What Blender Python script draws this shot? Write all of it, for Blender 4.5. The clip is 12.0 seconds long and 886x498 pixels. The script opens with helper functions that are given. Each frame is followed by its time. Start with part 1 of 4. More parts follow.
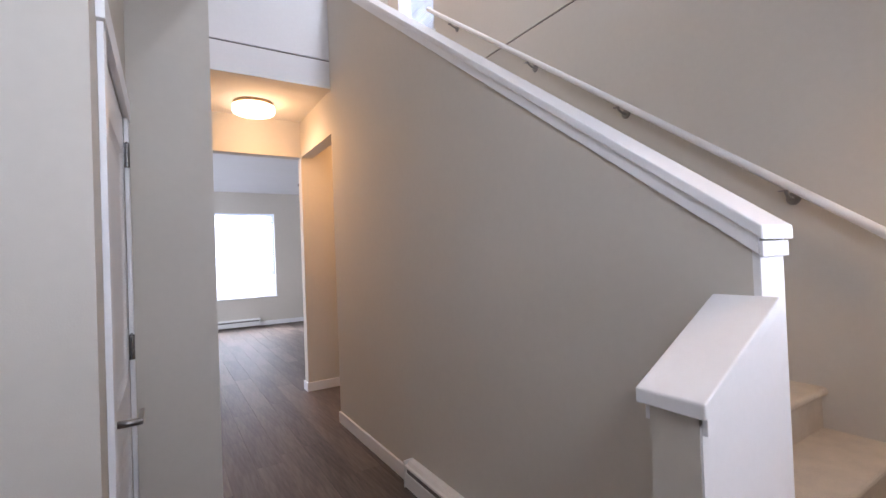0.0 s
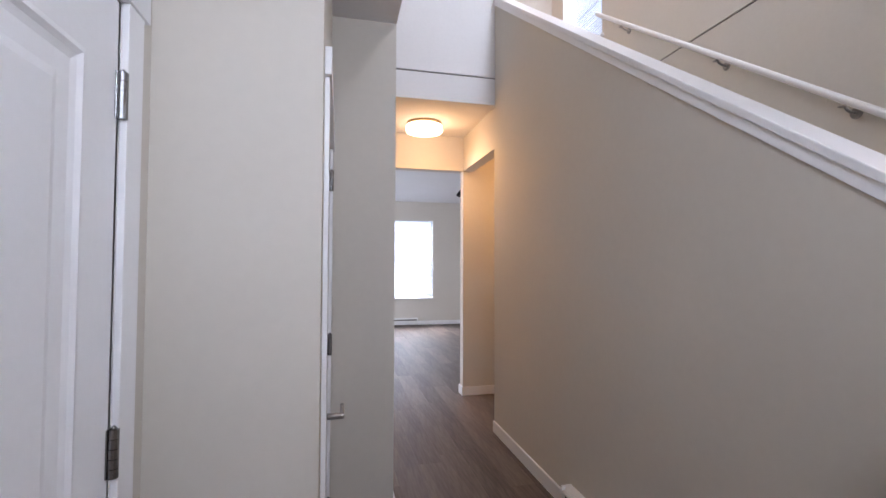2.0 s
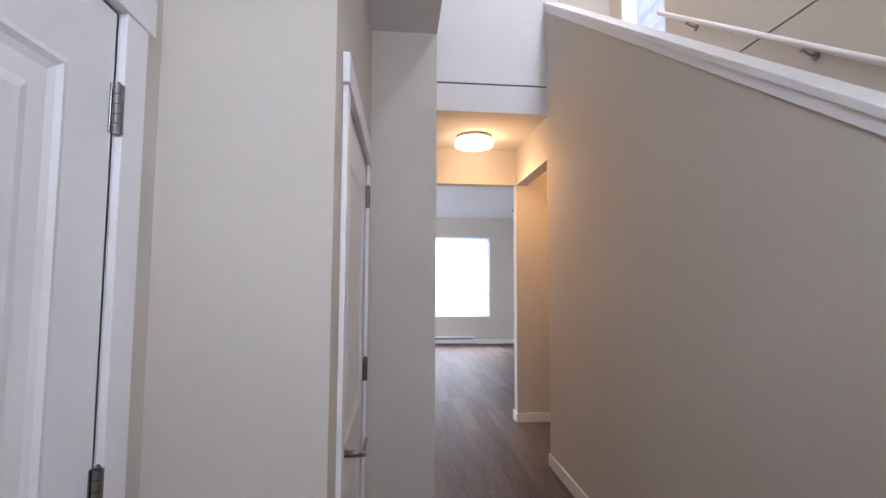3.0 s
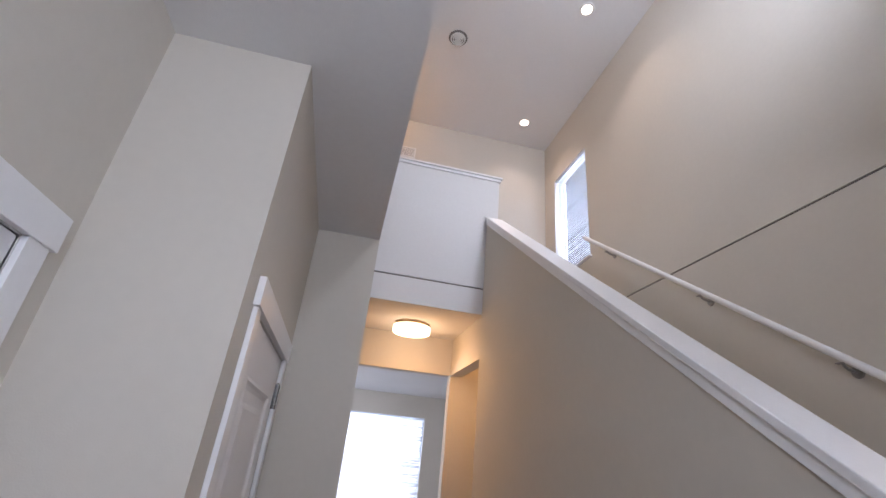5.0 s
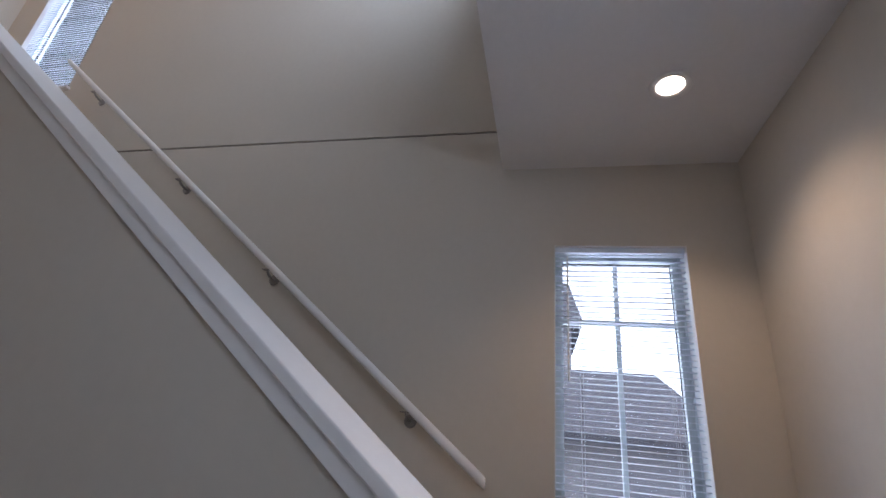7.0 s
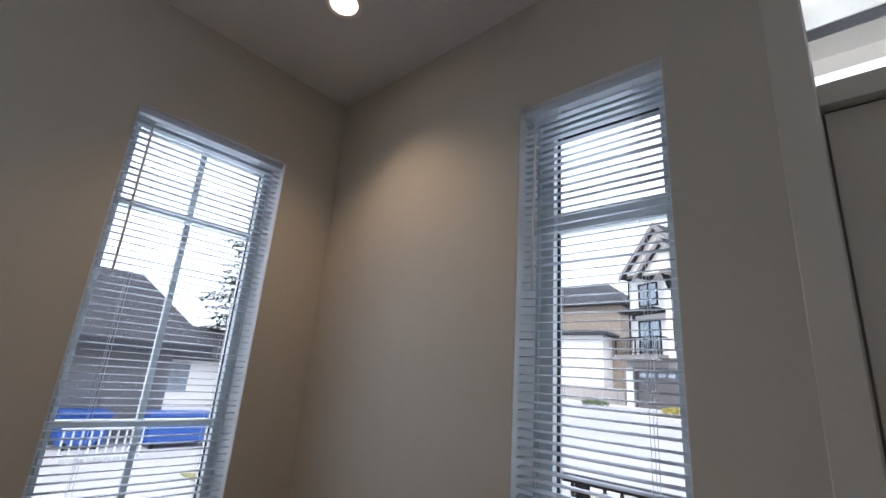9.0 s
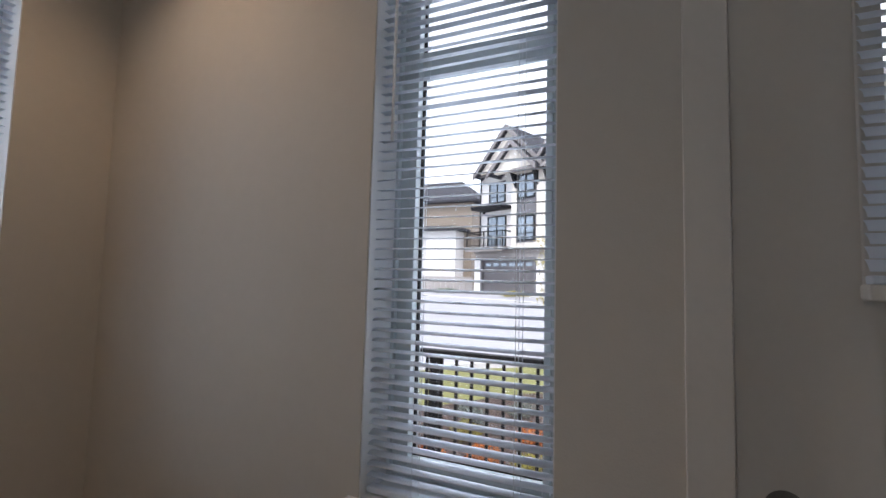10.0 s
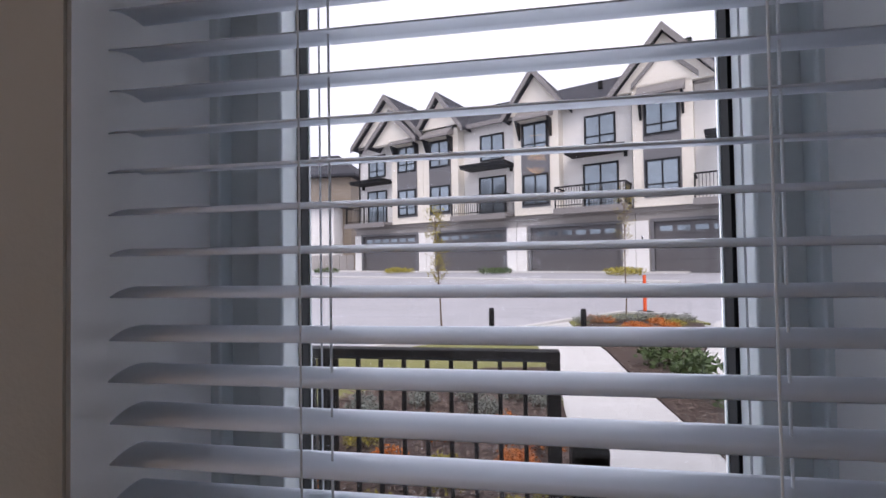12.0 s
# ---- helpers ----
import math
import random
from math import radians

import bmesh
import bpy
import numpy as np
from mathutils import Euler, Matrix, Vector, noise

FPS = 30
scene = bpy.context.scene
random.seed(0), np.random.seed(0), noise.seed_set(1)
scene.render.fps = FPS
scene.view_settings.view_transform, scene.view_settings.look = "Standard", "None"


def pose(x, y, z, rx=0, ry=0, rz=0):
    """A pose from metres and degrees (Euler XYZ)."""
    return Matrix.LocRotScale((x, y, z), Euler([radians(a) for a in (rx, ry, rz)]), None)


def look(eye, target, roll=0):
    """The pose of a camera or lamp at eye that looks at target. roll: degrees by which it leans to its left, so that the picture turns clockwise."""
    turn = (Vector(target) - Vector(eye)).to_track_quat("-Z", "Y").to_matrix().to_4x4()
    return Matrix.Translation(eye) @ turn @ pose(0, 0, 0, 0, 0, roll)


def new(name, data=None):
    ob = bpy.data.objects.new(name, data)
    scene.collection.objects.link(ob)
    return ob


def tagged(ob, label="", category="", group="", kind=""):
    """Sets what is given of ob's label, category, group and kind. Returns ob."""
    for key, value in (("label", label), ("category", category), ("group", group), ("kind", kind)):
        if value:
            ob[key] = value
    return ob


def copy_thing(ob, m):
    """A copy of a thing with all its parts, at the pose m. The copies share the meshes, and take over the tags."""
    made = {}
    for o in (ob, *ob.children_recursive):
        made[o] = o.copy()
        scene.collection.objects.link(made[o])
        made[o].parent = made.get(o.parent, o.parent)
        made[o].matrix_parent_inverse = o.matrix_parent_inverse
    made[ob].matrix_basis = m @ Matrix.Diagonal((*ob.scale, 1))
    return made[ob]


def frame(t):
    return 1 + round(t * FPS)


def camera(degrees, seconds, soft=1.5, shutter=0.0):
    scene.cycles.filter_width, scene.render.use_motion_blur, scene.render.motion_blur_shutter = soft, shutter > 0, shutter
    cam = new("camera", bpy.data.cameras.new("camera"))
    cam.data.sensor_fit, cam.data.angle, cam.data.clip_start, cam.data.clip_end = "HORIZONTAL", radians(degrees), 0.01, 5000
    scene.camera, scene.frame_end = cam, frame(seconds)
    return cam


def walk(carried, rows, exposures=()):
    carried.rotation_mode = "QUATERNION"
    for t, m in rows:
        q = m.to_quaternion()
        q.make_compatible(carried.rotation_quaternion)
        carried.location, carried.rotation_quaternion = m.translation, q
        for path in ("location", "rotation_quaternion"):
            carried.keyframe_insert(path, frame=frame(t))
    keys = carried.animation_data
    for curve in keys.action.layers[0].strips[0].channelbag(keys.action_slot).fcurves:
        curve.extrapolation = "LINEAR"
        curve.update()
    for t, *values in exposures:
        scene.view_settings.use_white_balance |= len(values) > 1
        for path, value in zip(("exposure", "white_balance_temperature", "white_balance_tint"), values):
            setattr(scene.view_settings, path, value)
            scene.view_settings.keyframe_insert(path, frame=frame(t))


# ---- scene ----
cam = camera(89.6, 12.0)
PATH = [
    (0, (0.155, -0.026, 1.4), (1.215, 1.67, 1.428), -2.2),
    (0.5, (0.061, -0.036, 1.435), (0.825, 1.811, 1.494), -1.7),
    (1, (0.017, -0.026, 1.435), (0.525, 1.908, 1.491), -0.5),
    (1.5, (0.013, 0.005, 1.438), (0.455, 1.955, 1.471), -0.3),
    (2, (0.064, -0.002, 1.468), (0.52, 1.944, 1.532), 0.2),
    (2.5, (0.106, 0.072, 1.473), (0.36, 2.054, 1.553), 0.5),
    (2.7, (0.152, 0.101, 1.474), (0.377, 2.086, 1.573), 0.4),
    (4.3, (0.239, 0.254, 1.622), (0.246, 2.176, 2.177), 0.3),
    (4.5, (0.244, 0.185, 1.651), (0.327, 2.065, 2.328), 2.3),
    (5, (0.307, 0.081, 1.705), (0.647, 1.86, 2.553), 5.7),
    (5.5, (0.413, 0.05, 1.682), (1.121, 1.709, 2.546), 5.9),
    (6, (0.431, 0.136, 1.659), (1.541, 1.567, 2.508), 4.1),
    (6.5, (0.489, 0.247, 1.588), (2.016, 1.299, 2.339), 3.8),
    (7, (0.579, 0.275, 1.572), (2.376, 0.726, 2.325), 5.8),
    (7.2, (0.613, 0.275, 1.562), (2.454, 0.502, 2.31), 6.6),
    (8.8, (0.778, 0.482, 1.592), (2.206, -0.773, 2.215), 5.1),
    (9, (0.813, 0.513, 1.567), (2.122, -0.894, 2.121), 4.4),
    (9.5, (0.886, 0.542, 1.54), (1.818, -1.201, 1.848), 0.8),
    (10, (0.939, 0.299, 1.497), (1.758, -1.52, 1.637), 1.5),
    (10.5, (1.067, -0.018, 1.473), (1.936, -1.818, 1.544), 0.7),
    (11, (1.233, -0.293, 1.458), (1.841, -2.197, 1.512), -0.2),
    (11.5, (1.308, -0.421, 1.431), (1.693, -2.383, 1.47), -0.5),
    (12, (1.309, -0.407, 1.44), (1.616, -2.383, 1.483), -0.9),
]
walk(cam, [(t, look(eye, target, roll)) for t, eye, target, roll in PATH],
     exposures=[(0, 0.58, 6350, 23), (2.7, 0.52, 6400, 23), (4.5, 0.20, 6450, 23), (5.5, 0.1, 6400, 23), (6.0, 0.1, 6350, 21), (6.5, -0.46, 6200, 22), (7.0, -0.52, 6050, 20),
                (9.0, -0.9, 6300, 14), (9.5, -1.0, 6300, 14), (10.0, -1.0, 6450, 16), (10.5, -1.1, 6300, 15), (11.0, -1.15, 6000, 17), (11.5, -1.42, 6450, 22), (12.0, -1.7, 6700, 24)])

# ---- world and light ----
world = bpy.data.worlds.new("world")
scene.world = world
world.use_nodes = True
wt = world.node_tree
wt.nodes.clear()
w_out = wt.nodes.new("ShaderNodeOutputWorld")
w_bg = wt.nodes.new("ShaderNodeBackground")
w_sky = wt.nodes.new("ShaderNodeTexSky")
w_sky.sky_type = "NISHITA"
w_sky.sun_disc = False
w_sky.sun_elevation = radians(50)
w_sky.sun_rotation = radians(200)
w_sky.dust_density = 8.0
w_sky.air_density = 1.0
w_mix = wt.nodes.new("ShaderNodeMix")
w_mix.data_type = "RGBA"
w_mix.inputs[0].default_value = 0.75
w_mix.inputs[7].default_value = (32.0, 35.4, 40.0, 1)   # the white overcast over the clear sky
wt.links.new(w_sky.outputs[0], w_mix.inputs[6])
wt.links.new(w_mix.outputs[2], w_bg.inputs[0])
w_bg.inputs[1].default_value = 0.15
wt.links.new(w_bg.outputs[0], w_out.inputs[0])

sun = new("sun", bpy.data.lights.new("sun", "SUN"))
sun.data.energy, sun.data.angle, sun.data.color = 5.0, radians(25), (1.0, 0.96, 0.9)
sun.matrix_world = look((0, 0, 30), (7, -24, 0))


def area_lamp(name, eye, target, w, h, watts, colour):
    lamp = new(name, bpy.data.lights.new(name, "AREA"))
    lamp.data.shape, lamp.data.size, lamp.data.size_y, lamp.data.energy, lamp.data.color = "RECTANGLE", w, h, watts, colour
    lamp.matrix_world = look(eye, target)
    return lamp


def spot_lamp(name, eye, target, watts, degrees, colour, radius=0.05):
    lamp = new(name, bpy.data.lights.new(name, "SPOT"))
    lamp.data.energy, lamp.data.spot_size, lamp.data.spot_blend, lamp.data.color, lamp.data.shadow_soft_size = watts, radians(degrees), 0.7, colour, radius
    lamp.matrix_world = look(eye, target)
    return lamp


def bulb(name, at, watts, colour, radius=0.1):
    lamp = new(name, bpy.data.lights.new(name, "POINT"))
    lamp.data.energy, lamp.data.color, lamp.data.shadow_soft_size = watts, colour, radius
    lamp.location = at
    return lamp


SKY = (0.74, 0.88, 1.0)
WARM = (1.0, 0.54, 0.18)
# daylight standing in the window openings
area_lamp("daylight_tall_window", (1.31, -1.12, 1.8), (1.31, 1, 1.55), 1.15, 1.6, 33, SKY)
area_lamp("daylight_side_window", (3.12, -0.05, 1.8), (0, -0.05, 1.5), 1.25, 1.6, 42, SKY)
area_lamp("daylight_transom", (0.33, -0.80, 2.40), (0.33, 1, 2.0), 0.85, 0.28, 18, SKY)
area_lamp("daylight_stair_window", (2.93, 4.34, 4.5), (0, 4.34, 4.3), 0.75, 1.35, 45, SKY)
# window assumed above the foyer, unseen, for the light streak on the stair wall
area_lamp("daylight_upper_window", (1.80, 0.12, 5.05), (2.3, 4, 4.3), 0.66, 0.95, 70, SKY)
area_lamp("daylight_back_window", (1.4, 10.85, 1.6), (1.4, 0, 2.6), 1.7, 1.8, 110, SKY)
# added fill lamp before an unseen side window, brightens the living room
area_lamp("daylight_room_window", (-2.85, 8.0, 1.6), (2, 8, 2.5), 1.8, 1.6, 130, SKY)
bulb("hall_bulb", (1.0, 4.34, 2.57), 4.2, WARM, 0.12)
spot_lamp("hall_lamp_down", (1.0, 4.24, 2.76), (1.0, 4.24, 0), 18, 168, WARM, 0.15)
bulb("side_passage_bulb", (2.0, 4.30, 2.55), 5.0, WARM, 0.12)
bulb("upper_bulb", (-0.3, 4.5, 5.6), 14, WARM, 0.12)
spot_lamp("foyer_pot", (2.072, -0.19, 2.868), (2.072, -0.19, 0), 29, 110, (1.0, 0.72, 0.46))
spot_lamp("stair_pot_1", (2.116, 4.564, 5.92), (2.116, 4.564, 0), 22, 110, (1.0, 0.86, 0.7))
spot_lamp("stair_pot_2", (2.062, 2.811, 5.92), (2.062, 2.811, 0), 22, 110, (1.0, 0.86, 0.7))

# ---- materials ----


def material(name, colour, rough=0.6, metal=0.0, vary=0.06, scale=6.0, fine=60.0, bump=0.0, bump_scale=200.0, stretch=(1, 1, 1), island=0.0, coat=0.0):
    m = bpy.data.materials.new(name)
    m.use_nodes = True
    nt = m.node_tree
    b = nt.nodes["Principled BSDF"]
    b.inputs["Roughness"].default_value, b.inputs["Metallic"].default_value = rough, metal
    if coat:
        b.inputs["Coat Weight"].default_value = coat
    tc = nt.nodes.new("ShaderNodeTexCoord")
    mp = nt.nodes.new("ShaderNodeMapping")
    mp.inputs["Scale"].default_value = stretch
    nt.links.new(tc.outputs["Object"], mp.inputs[0])
    big, small = nt.nodes.new("ShaderNodeTexNoise"), nt.nodes.new("ShaderNodeTexNoise")
    big.inputs["Scale"].default_value, small.inputs["Scale"].default_value = scale, fine
    big.inputs["Detail"].default_value, small.inputs["Detail"].default_value = 3, 4
    for n in (big, small):
        nt.links.new(mp.outputs[0], n.inputs["Vector"])
    add = nt.nodes.new("ShaderNodeMath")
    add.operation = "ADD"
    nt.links.new(big.outputs["Fac"], add.inputs[0])
    nt.links.new(small.outputs["Fac"], add.inputs[1])
    last = add.outputs[0]
    if island:
        info = nt.nodes.new("ShaderNodeObjectInfo")
        mul = nt.nodes.new("ShaderNodeMath")
        mul.operation = "MULTIPLY_ADD"
        mul.inputs[1].default_value = island
        nt.links.new(info.outputs["Random"], mul.inputs[0])
        nt.links.new(last, mul.inputs[2])
        last = mul.outputs[0]
    rng = nt.nodes.new("ShaderNodeMapRange")
    rng.inputs["From Min"].default_value, rng.inputs["From Max"].default_value = 0.5, 1.5 + island
    rng.inputs["To Min"].default_value, rng.inputs["To Max"].default_value = 1 - vary, 1 + vary
    nt.links.new(last, rng.inputs["Value"])
    mix = nt.nodes.new("ShaderNodeMix")
    mix.data_type, mix.blend_type = "RGBA", "MULTIPLY"
    mix.inputs[0].default_value = 1.0
    mix.inputs[6].default_value = (*colour, 1)
    nt.links.new(rng.outputs[0], mix.inputs[7])
    nt.links.new(mix.outputs[2], b.inputs["Base Color"])
    if bump:
        tex = nt.nodes.new("ShaderNodeTexNoise")
        tex.inputs["Scale"].default_value, tex.inputs["Detail"].default_value = bump_scale, 3
        nt.links.new(mp.outputs[0], tex.inputs["Vector"])
        bm_ = nt.nodes.new("ShaderNodeBump")
        bm_.inputs["Strength"].default_value, bm_.inputs["Distance"].default_value = bump, 0.004
        nt.links.new(tex.outputs["Fac"], bm_.inputs["Height"])
        nt.links.new(bm_.outputs[0], b.inputs["Normal"])
    return m


def glowing(name, colour, strength):
    m = bpy.data.materials.new(name)
    m.use_nodes = True
    b = m.node_tree.nodes["Principled BSDF"]
    b.inputs["Base Color"].default_value = (*colour, 1)
    b.inputs["Emission Color"].default_value = (*colour, 1)
    b.inputs["Emission Strength"].default_value = strength
    return m


def glass_material(name, colour=(1, 1, 1), rough=0.0):
    m = bpy.data.materials.new(name)
    m.use_nodes = True
    nt = m.node_tree
    nt.nodes.clear()
    out = nt.nodes.new("ShaderNodeOutputMaterial")
    clear, gloss, mix, fr = (nt.nodes.new("ShaderNode" + n) for n in ("BsdfTransparent", "BsdfGlossy", "MixShader", "Fresnel"))
    clear.inputs[0].default_value = (*colour, 1)
    gloss.inputs["Roughness"].default_value = rough
    fr.inputs[0].default_value = 1.45
    nt.links.new(fr.outputs[0], mix.inputs[0])
    nt.links.new(clear.outputs[0], mix.inputs[1])
    nt.links.new(gloss.outputs[0], mix.inputs[2])
    nt.links.new(mix.outputs[0], out.inputs[0])
    return m


WALL = material("painted_drywall", (0.585, 0.54, 0.475), 0.75, vary=0.03, scale=1.5, fine=30, bump=0.10, bump_scale=260)
CEIL = material("ceiling_paint", (0.72, 0.705, 0.70), 0.85, vary=0.03, scale=2, fine=40, bump=0.25, bump_scale=180)
TRIM = material("white_trim_paint", (0.80, 0.79, 0.79), 0.38, vary=0.025, scale=3, fine=50, bump=0.03, bump_scale=90)
DOOR = material("white_door_paint", (0.77, 0.76, 0.76), 0.42, vary=0.025, scale=3, fine=60, bump=0.04, bump_scale=120)
FRONT = material("front_door_paint", (0.64, 0.60, 0.54), 0.5, vary=0.03, scale=3, fine=60, bump=0.03, bump_scale=120)
PLANK = material("grey_vinyl_plank", (0.128, 0.100, 0.084), 0.55, vary=0.75, scale=1.6, fine=7, bump=0.12, bump_scale=60, stretch=(9, 0.8, 4), island=0.5)
SUBFLOOR = material("dark_joint", (0.03, 0.026, 0.024), 0.8, vary=0.1)
CARPET = material("beige_carpet", (0.60, 0.51, 0.40), 0.95, vary=0.14, scale=12, fine=320, bump=0.9, bump_scale=500)
NICKEL = material("brushed_nickel", (0.34, 0.325, 0.315), 0.32, 1.0, vary=0.1, scale=10, fine=150)
DARKMETAL = material("dark_hinge_steel", (0.24, 0.235, 0.235), 0.27, 1.0, vary=0.15, scale=12, fine=120)
HEATER = material("heater_enamel", (0.76, 0.75, 0.73), 0.45, vary=0.03)
# dark tone for shade inside gaps, slots and vents; also the black weather strip
GROOVE = material("shadow_gap", (0.16, 0.145, 0.135), 0.9, vary=0.05)
SLAT = material("blind_slat_vinyl", (0.76, 0.80, 0.87), 0.4, vary=0.03, scale=6, fine=80)
CORD = material("blind_cord", (0.80, 0.83, 0.86), 0.8, vary=0.05)
VINYL = material("white_window_vinyl", (0.66, 0.72, 0.74), 0.4, vary=0.03)
BLACKFRAME = material("black_window_cladding", (0.016, 0.017, 0.02), 0.7, vary=0.1)


def let_light_through(m, share):
    """Thin vinyl: a share of the light passes through, scattered."""
    nt = m.node_tree
    out, b = nt.nodes["Material Output"], nt.nodes["Principled BSDF"]
    tr, mix = nt.nodes.new("ShaderNodeBsdfTranslucent"), nt.nodes.new("ShaderNodeMixShader")
    tr.inputs[0].default_value = (0.86, 0.90, 0.95, 1)
    mix.inputs[0].default_value = share
    nt.links.new(b.outputs[0], mix.inputs[1])
    nt.links.new(tr.outputs[0], mix.inputs[2])
    nt.links.new(mix.outputs[0], out.inputs[0])


let_light_through(SLAT, 0.22)
GLASS = glass_material("window_glass")
LAMPGLASS = glowing("lit_lamp_glass", (1.0, 0.80, 0.52), 5.0)
POTGLOW = glowing("lit_downlight", (1.0, 0.82, 0.66), 16.0)
BRASS = material("lamp_rim_metal", (0.45, 0.33, 0.20), 0.35, 0.9, vary=0.08)
PLASTIC = material("white_plastic", (0.72, 0.71, 0.69), 0.5, vary=0.03)
# outdoors
ASPHALT = material("pale_asphalt", (0.40, 0.40, 0.42), 0.9, vary=0.12, scale=0.5, fine=40, bump=0.5, bump_scale=60)
CONCRETE = material("pale_concrete", (0.56, 0.555, 0.54), 0.9, vary=0.08, scale=0.7, fine=30, bump=0.3, bump_scale=80)
GRASS = material("lawn", (0.19, 0.19, 0.065), 0.95, vary=0.3, scale=3, fine=60, bump=0.9, bump_scale=120)
MULCH = material("bark_mulch", (0.075, 0.054, 0.046), 0.95, vary=0.6, scale=14, fine=90, bump=1.0, bump_scale=70)
BLADE = material("grass_blade", (0.20, 0.20, 0.06), 0.7, vary=0.3)
ORANGE = material("orange_foliage", (0.62, 0.19, 0.03), 0.7, vary=0.35, scale=9)
YELLOWG = material("yellow_green_foliage", (0.35, 0.30, 0.05), 0.7, vary=0.3, scale=9)
GREENLEAF = material("green_foliage", (0.06, 0.10, 0.03), 0.65, vary=0.35, scale=9)
GREYLEAF = material("grey_green_foliage", (0.20, 0.22, 0.19), 0.8, vary=0.25, scale=9)
FIR = material("fir_needles", (0.035, 0.06, 0.035), 0.8, vary=0.3, scale=9)
BARK = material("tree_bark", (0.16, 0.12, 0.09), 0.9, vary=0.25, scale=9, bump=0.6, bump_scale=60)
IRON = material("black_powder_coat", (0.010, 0.010, 0.011), 0.6, vary=0.1)
SIDING = material("cream_siding", (0.82, 0.775, 0.69), 0.7, vary=0.05, scale=0.8, fine=9, stretch=(1, 1, 8))
SIDINGW = material("white_siding", (0.80, 0.79, 0.77), 0.7, vary=0.05, scale=0.8, fine=9, stretch=(1, 1, 8))
GREYSIDE = material("grey_panel", (0.15, 0.15, 0.16), 0.6, vary=0.08)
TAUPE = material("taupe_siding", (0.30, 0.25, 0.20), 0.75, vary=0.08, stretch=(1, 1, 8))
BASEGREY = material("grey_base_siding", (0.36, 0.34, 0.325), 0.75, vary=0.07, stretch=(1, 1, 8))
ROOF = material("charcoal_shingle", (0.048, 0.049, 0.058), 0.9, vary=0.25, scale=1.2, fine=14, bump=0.6, bump_scale=12, stretch=(1, 1, 4))
FASCIA = material("taupe_fascia", (0.23, 0.215, 0.21), 0.6, vary=0.06)
GARAGE = material("charcoal_garage_door", (0.115, 0.11, 0.115), 0.55, vary=0.06)
FARGLASS = material("far_window_glass", (0.25, 0.30, 0.34), 0.08, 0.6, vary=0.35, scale=0.6, fine=2)
CHIP = material("bark_chip", (0.13, 0.096, 0.08), 0.9, vary=0.8, scale=3, fine=30, island=1.2)
BLUE = material("blue_bin_plastic", (0.02, 0.09, 0.38), 0.5, vary=0.1)
SAFETY = material("safety_orange", (0.80, 0.10, 0.02), 0.6, vary=0.08)

for m in (IRON, BLACKFRAME, ASPHALT, MULCH, ROOF, PLANK):     # dull surfaces with little gloss
    m.node_tree.nodes["Principled BSDF"].inputs["Specular IOR Level"].default_value = 0.2

# ---- builders ----


def part(name, bm, mat, parent=None, label="", smooth=False):
    me = bpy.data.meshes.new(name)
    bmesh.ops.recalc_face_normals(bm, faces=bm.faces[:])
    bm.to_mesh(me)
    bm.free()
    me.materials.append(mat)
    if smooth:
        me.polygons.foreach_set("use_smooth", [True] * len(me.polygons))
    ob = new(name, me)
    if parent:
        ob.parent = parent
    if label:
        ob["label"] = label
    return ob


def thing(name, label, category, group="", at=(0, 0, 0), turn=0.0):
    ob = new(name)
    ob.matrix_world = pose(*at, 0, 0, turn)
    ob.empty_display_size = 0.05
    return tagged(ob, label, category, group)


def add_box(bm, a, b, bevel=0.0):
    lo, hi = [min(a[i], b[i]) for i in range(3)], [max(a[i], b[i]) for i in range(3)]
    r = bmesh.ops.create_cube(bm, size=1)
    for v in r["verts"]:
        v.co = Vector([lo[i] + (v.co[i] + 0.5) * (hi[i] - lo[i]) for i in range(3)])
    if bevel:
        edges = list({e for v in r["verts"] for e in v.link_edges})
        bmesh.ops.bevel(bm, geom=edges, offset=bevel, segments=2, affect="EDGES", profile=0.5)
    return bm


def box(a, b, bevel=0.0):
    return add_box(bmesh.new(), a, b, bevel)


def boxes(rows, bevel=0.0):
    bm = bmesh.new()
    for a, b in rows:
        add_box(bm, a, b, bevel)
    return bm


def add_tube(bm, a, b, r0, r1=None, n=12):
    a, b = Vector(a), Vector(b)
    r1 = r0 if r1 is None else r1
    m = Matrix.Translation((a + b) / 2) @ (b - a).to_track_quat("Z", "Y").to_matrix().to_4x4()
    bmesh.ops.create_cone(bm, cap_ends=True, segments=n, radius1=r0, radius2=max(r1, 1e-4), depth=(b - a).length, matrix=m)
    return bm


def tube(a, b, r0, r1=None, n=12):
    return add_tube(bmesh.new(), a, b, r0, r1, n)


def prism(profile, axis, lo, hi, bevel=0.0):
    """A flat outline, given in the two other axes in order, drawn out along an axis."""
    bm = bmesh.new()
    ring = []
    for v in (lo, hi):
        row = []
        for p, q in profile:
            c = [p, q]
            c.insert(axis, v)
            row.append(bm.verts.new(c))
        ring.append(row)
    n = len(profile)
    bm.faces.new(ring[0])
    bm.faces.new(ring[1][::-1])
    for i in range(n):
        bm.faces.new((ring[0][i], ring[0][(i + 1) % n], ring[1][(i + 1) % n], ring[1][i]))
    if bevel:
        bmesh.ops.bevel(bm, geom=bm.edges[:], offset=bevel, segments=2, affect="EDGES", profile=0.5)
    return bm


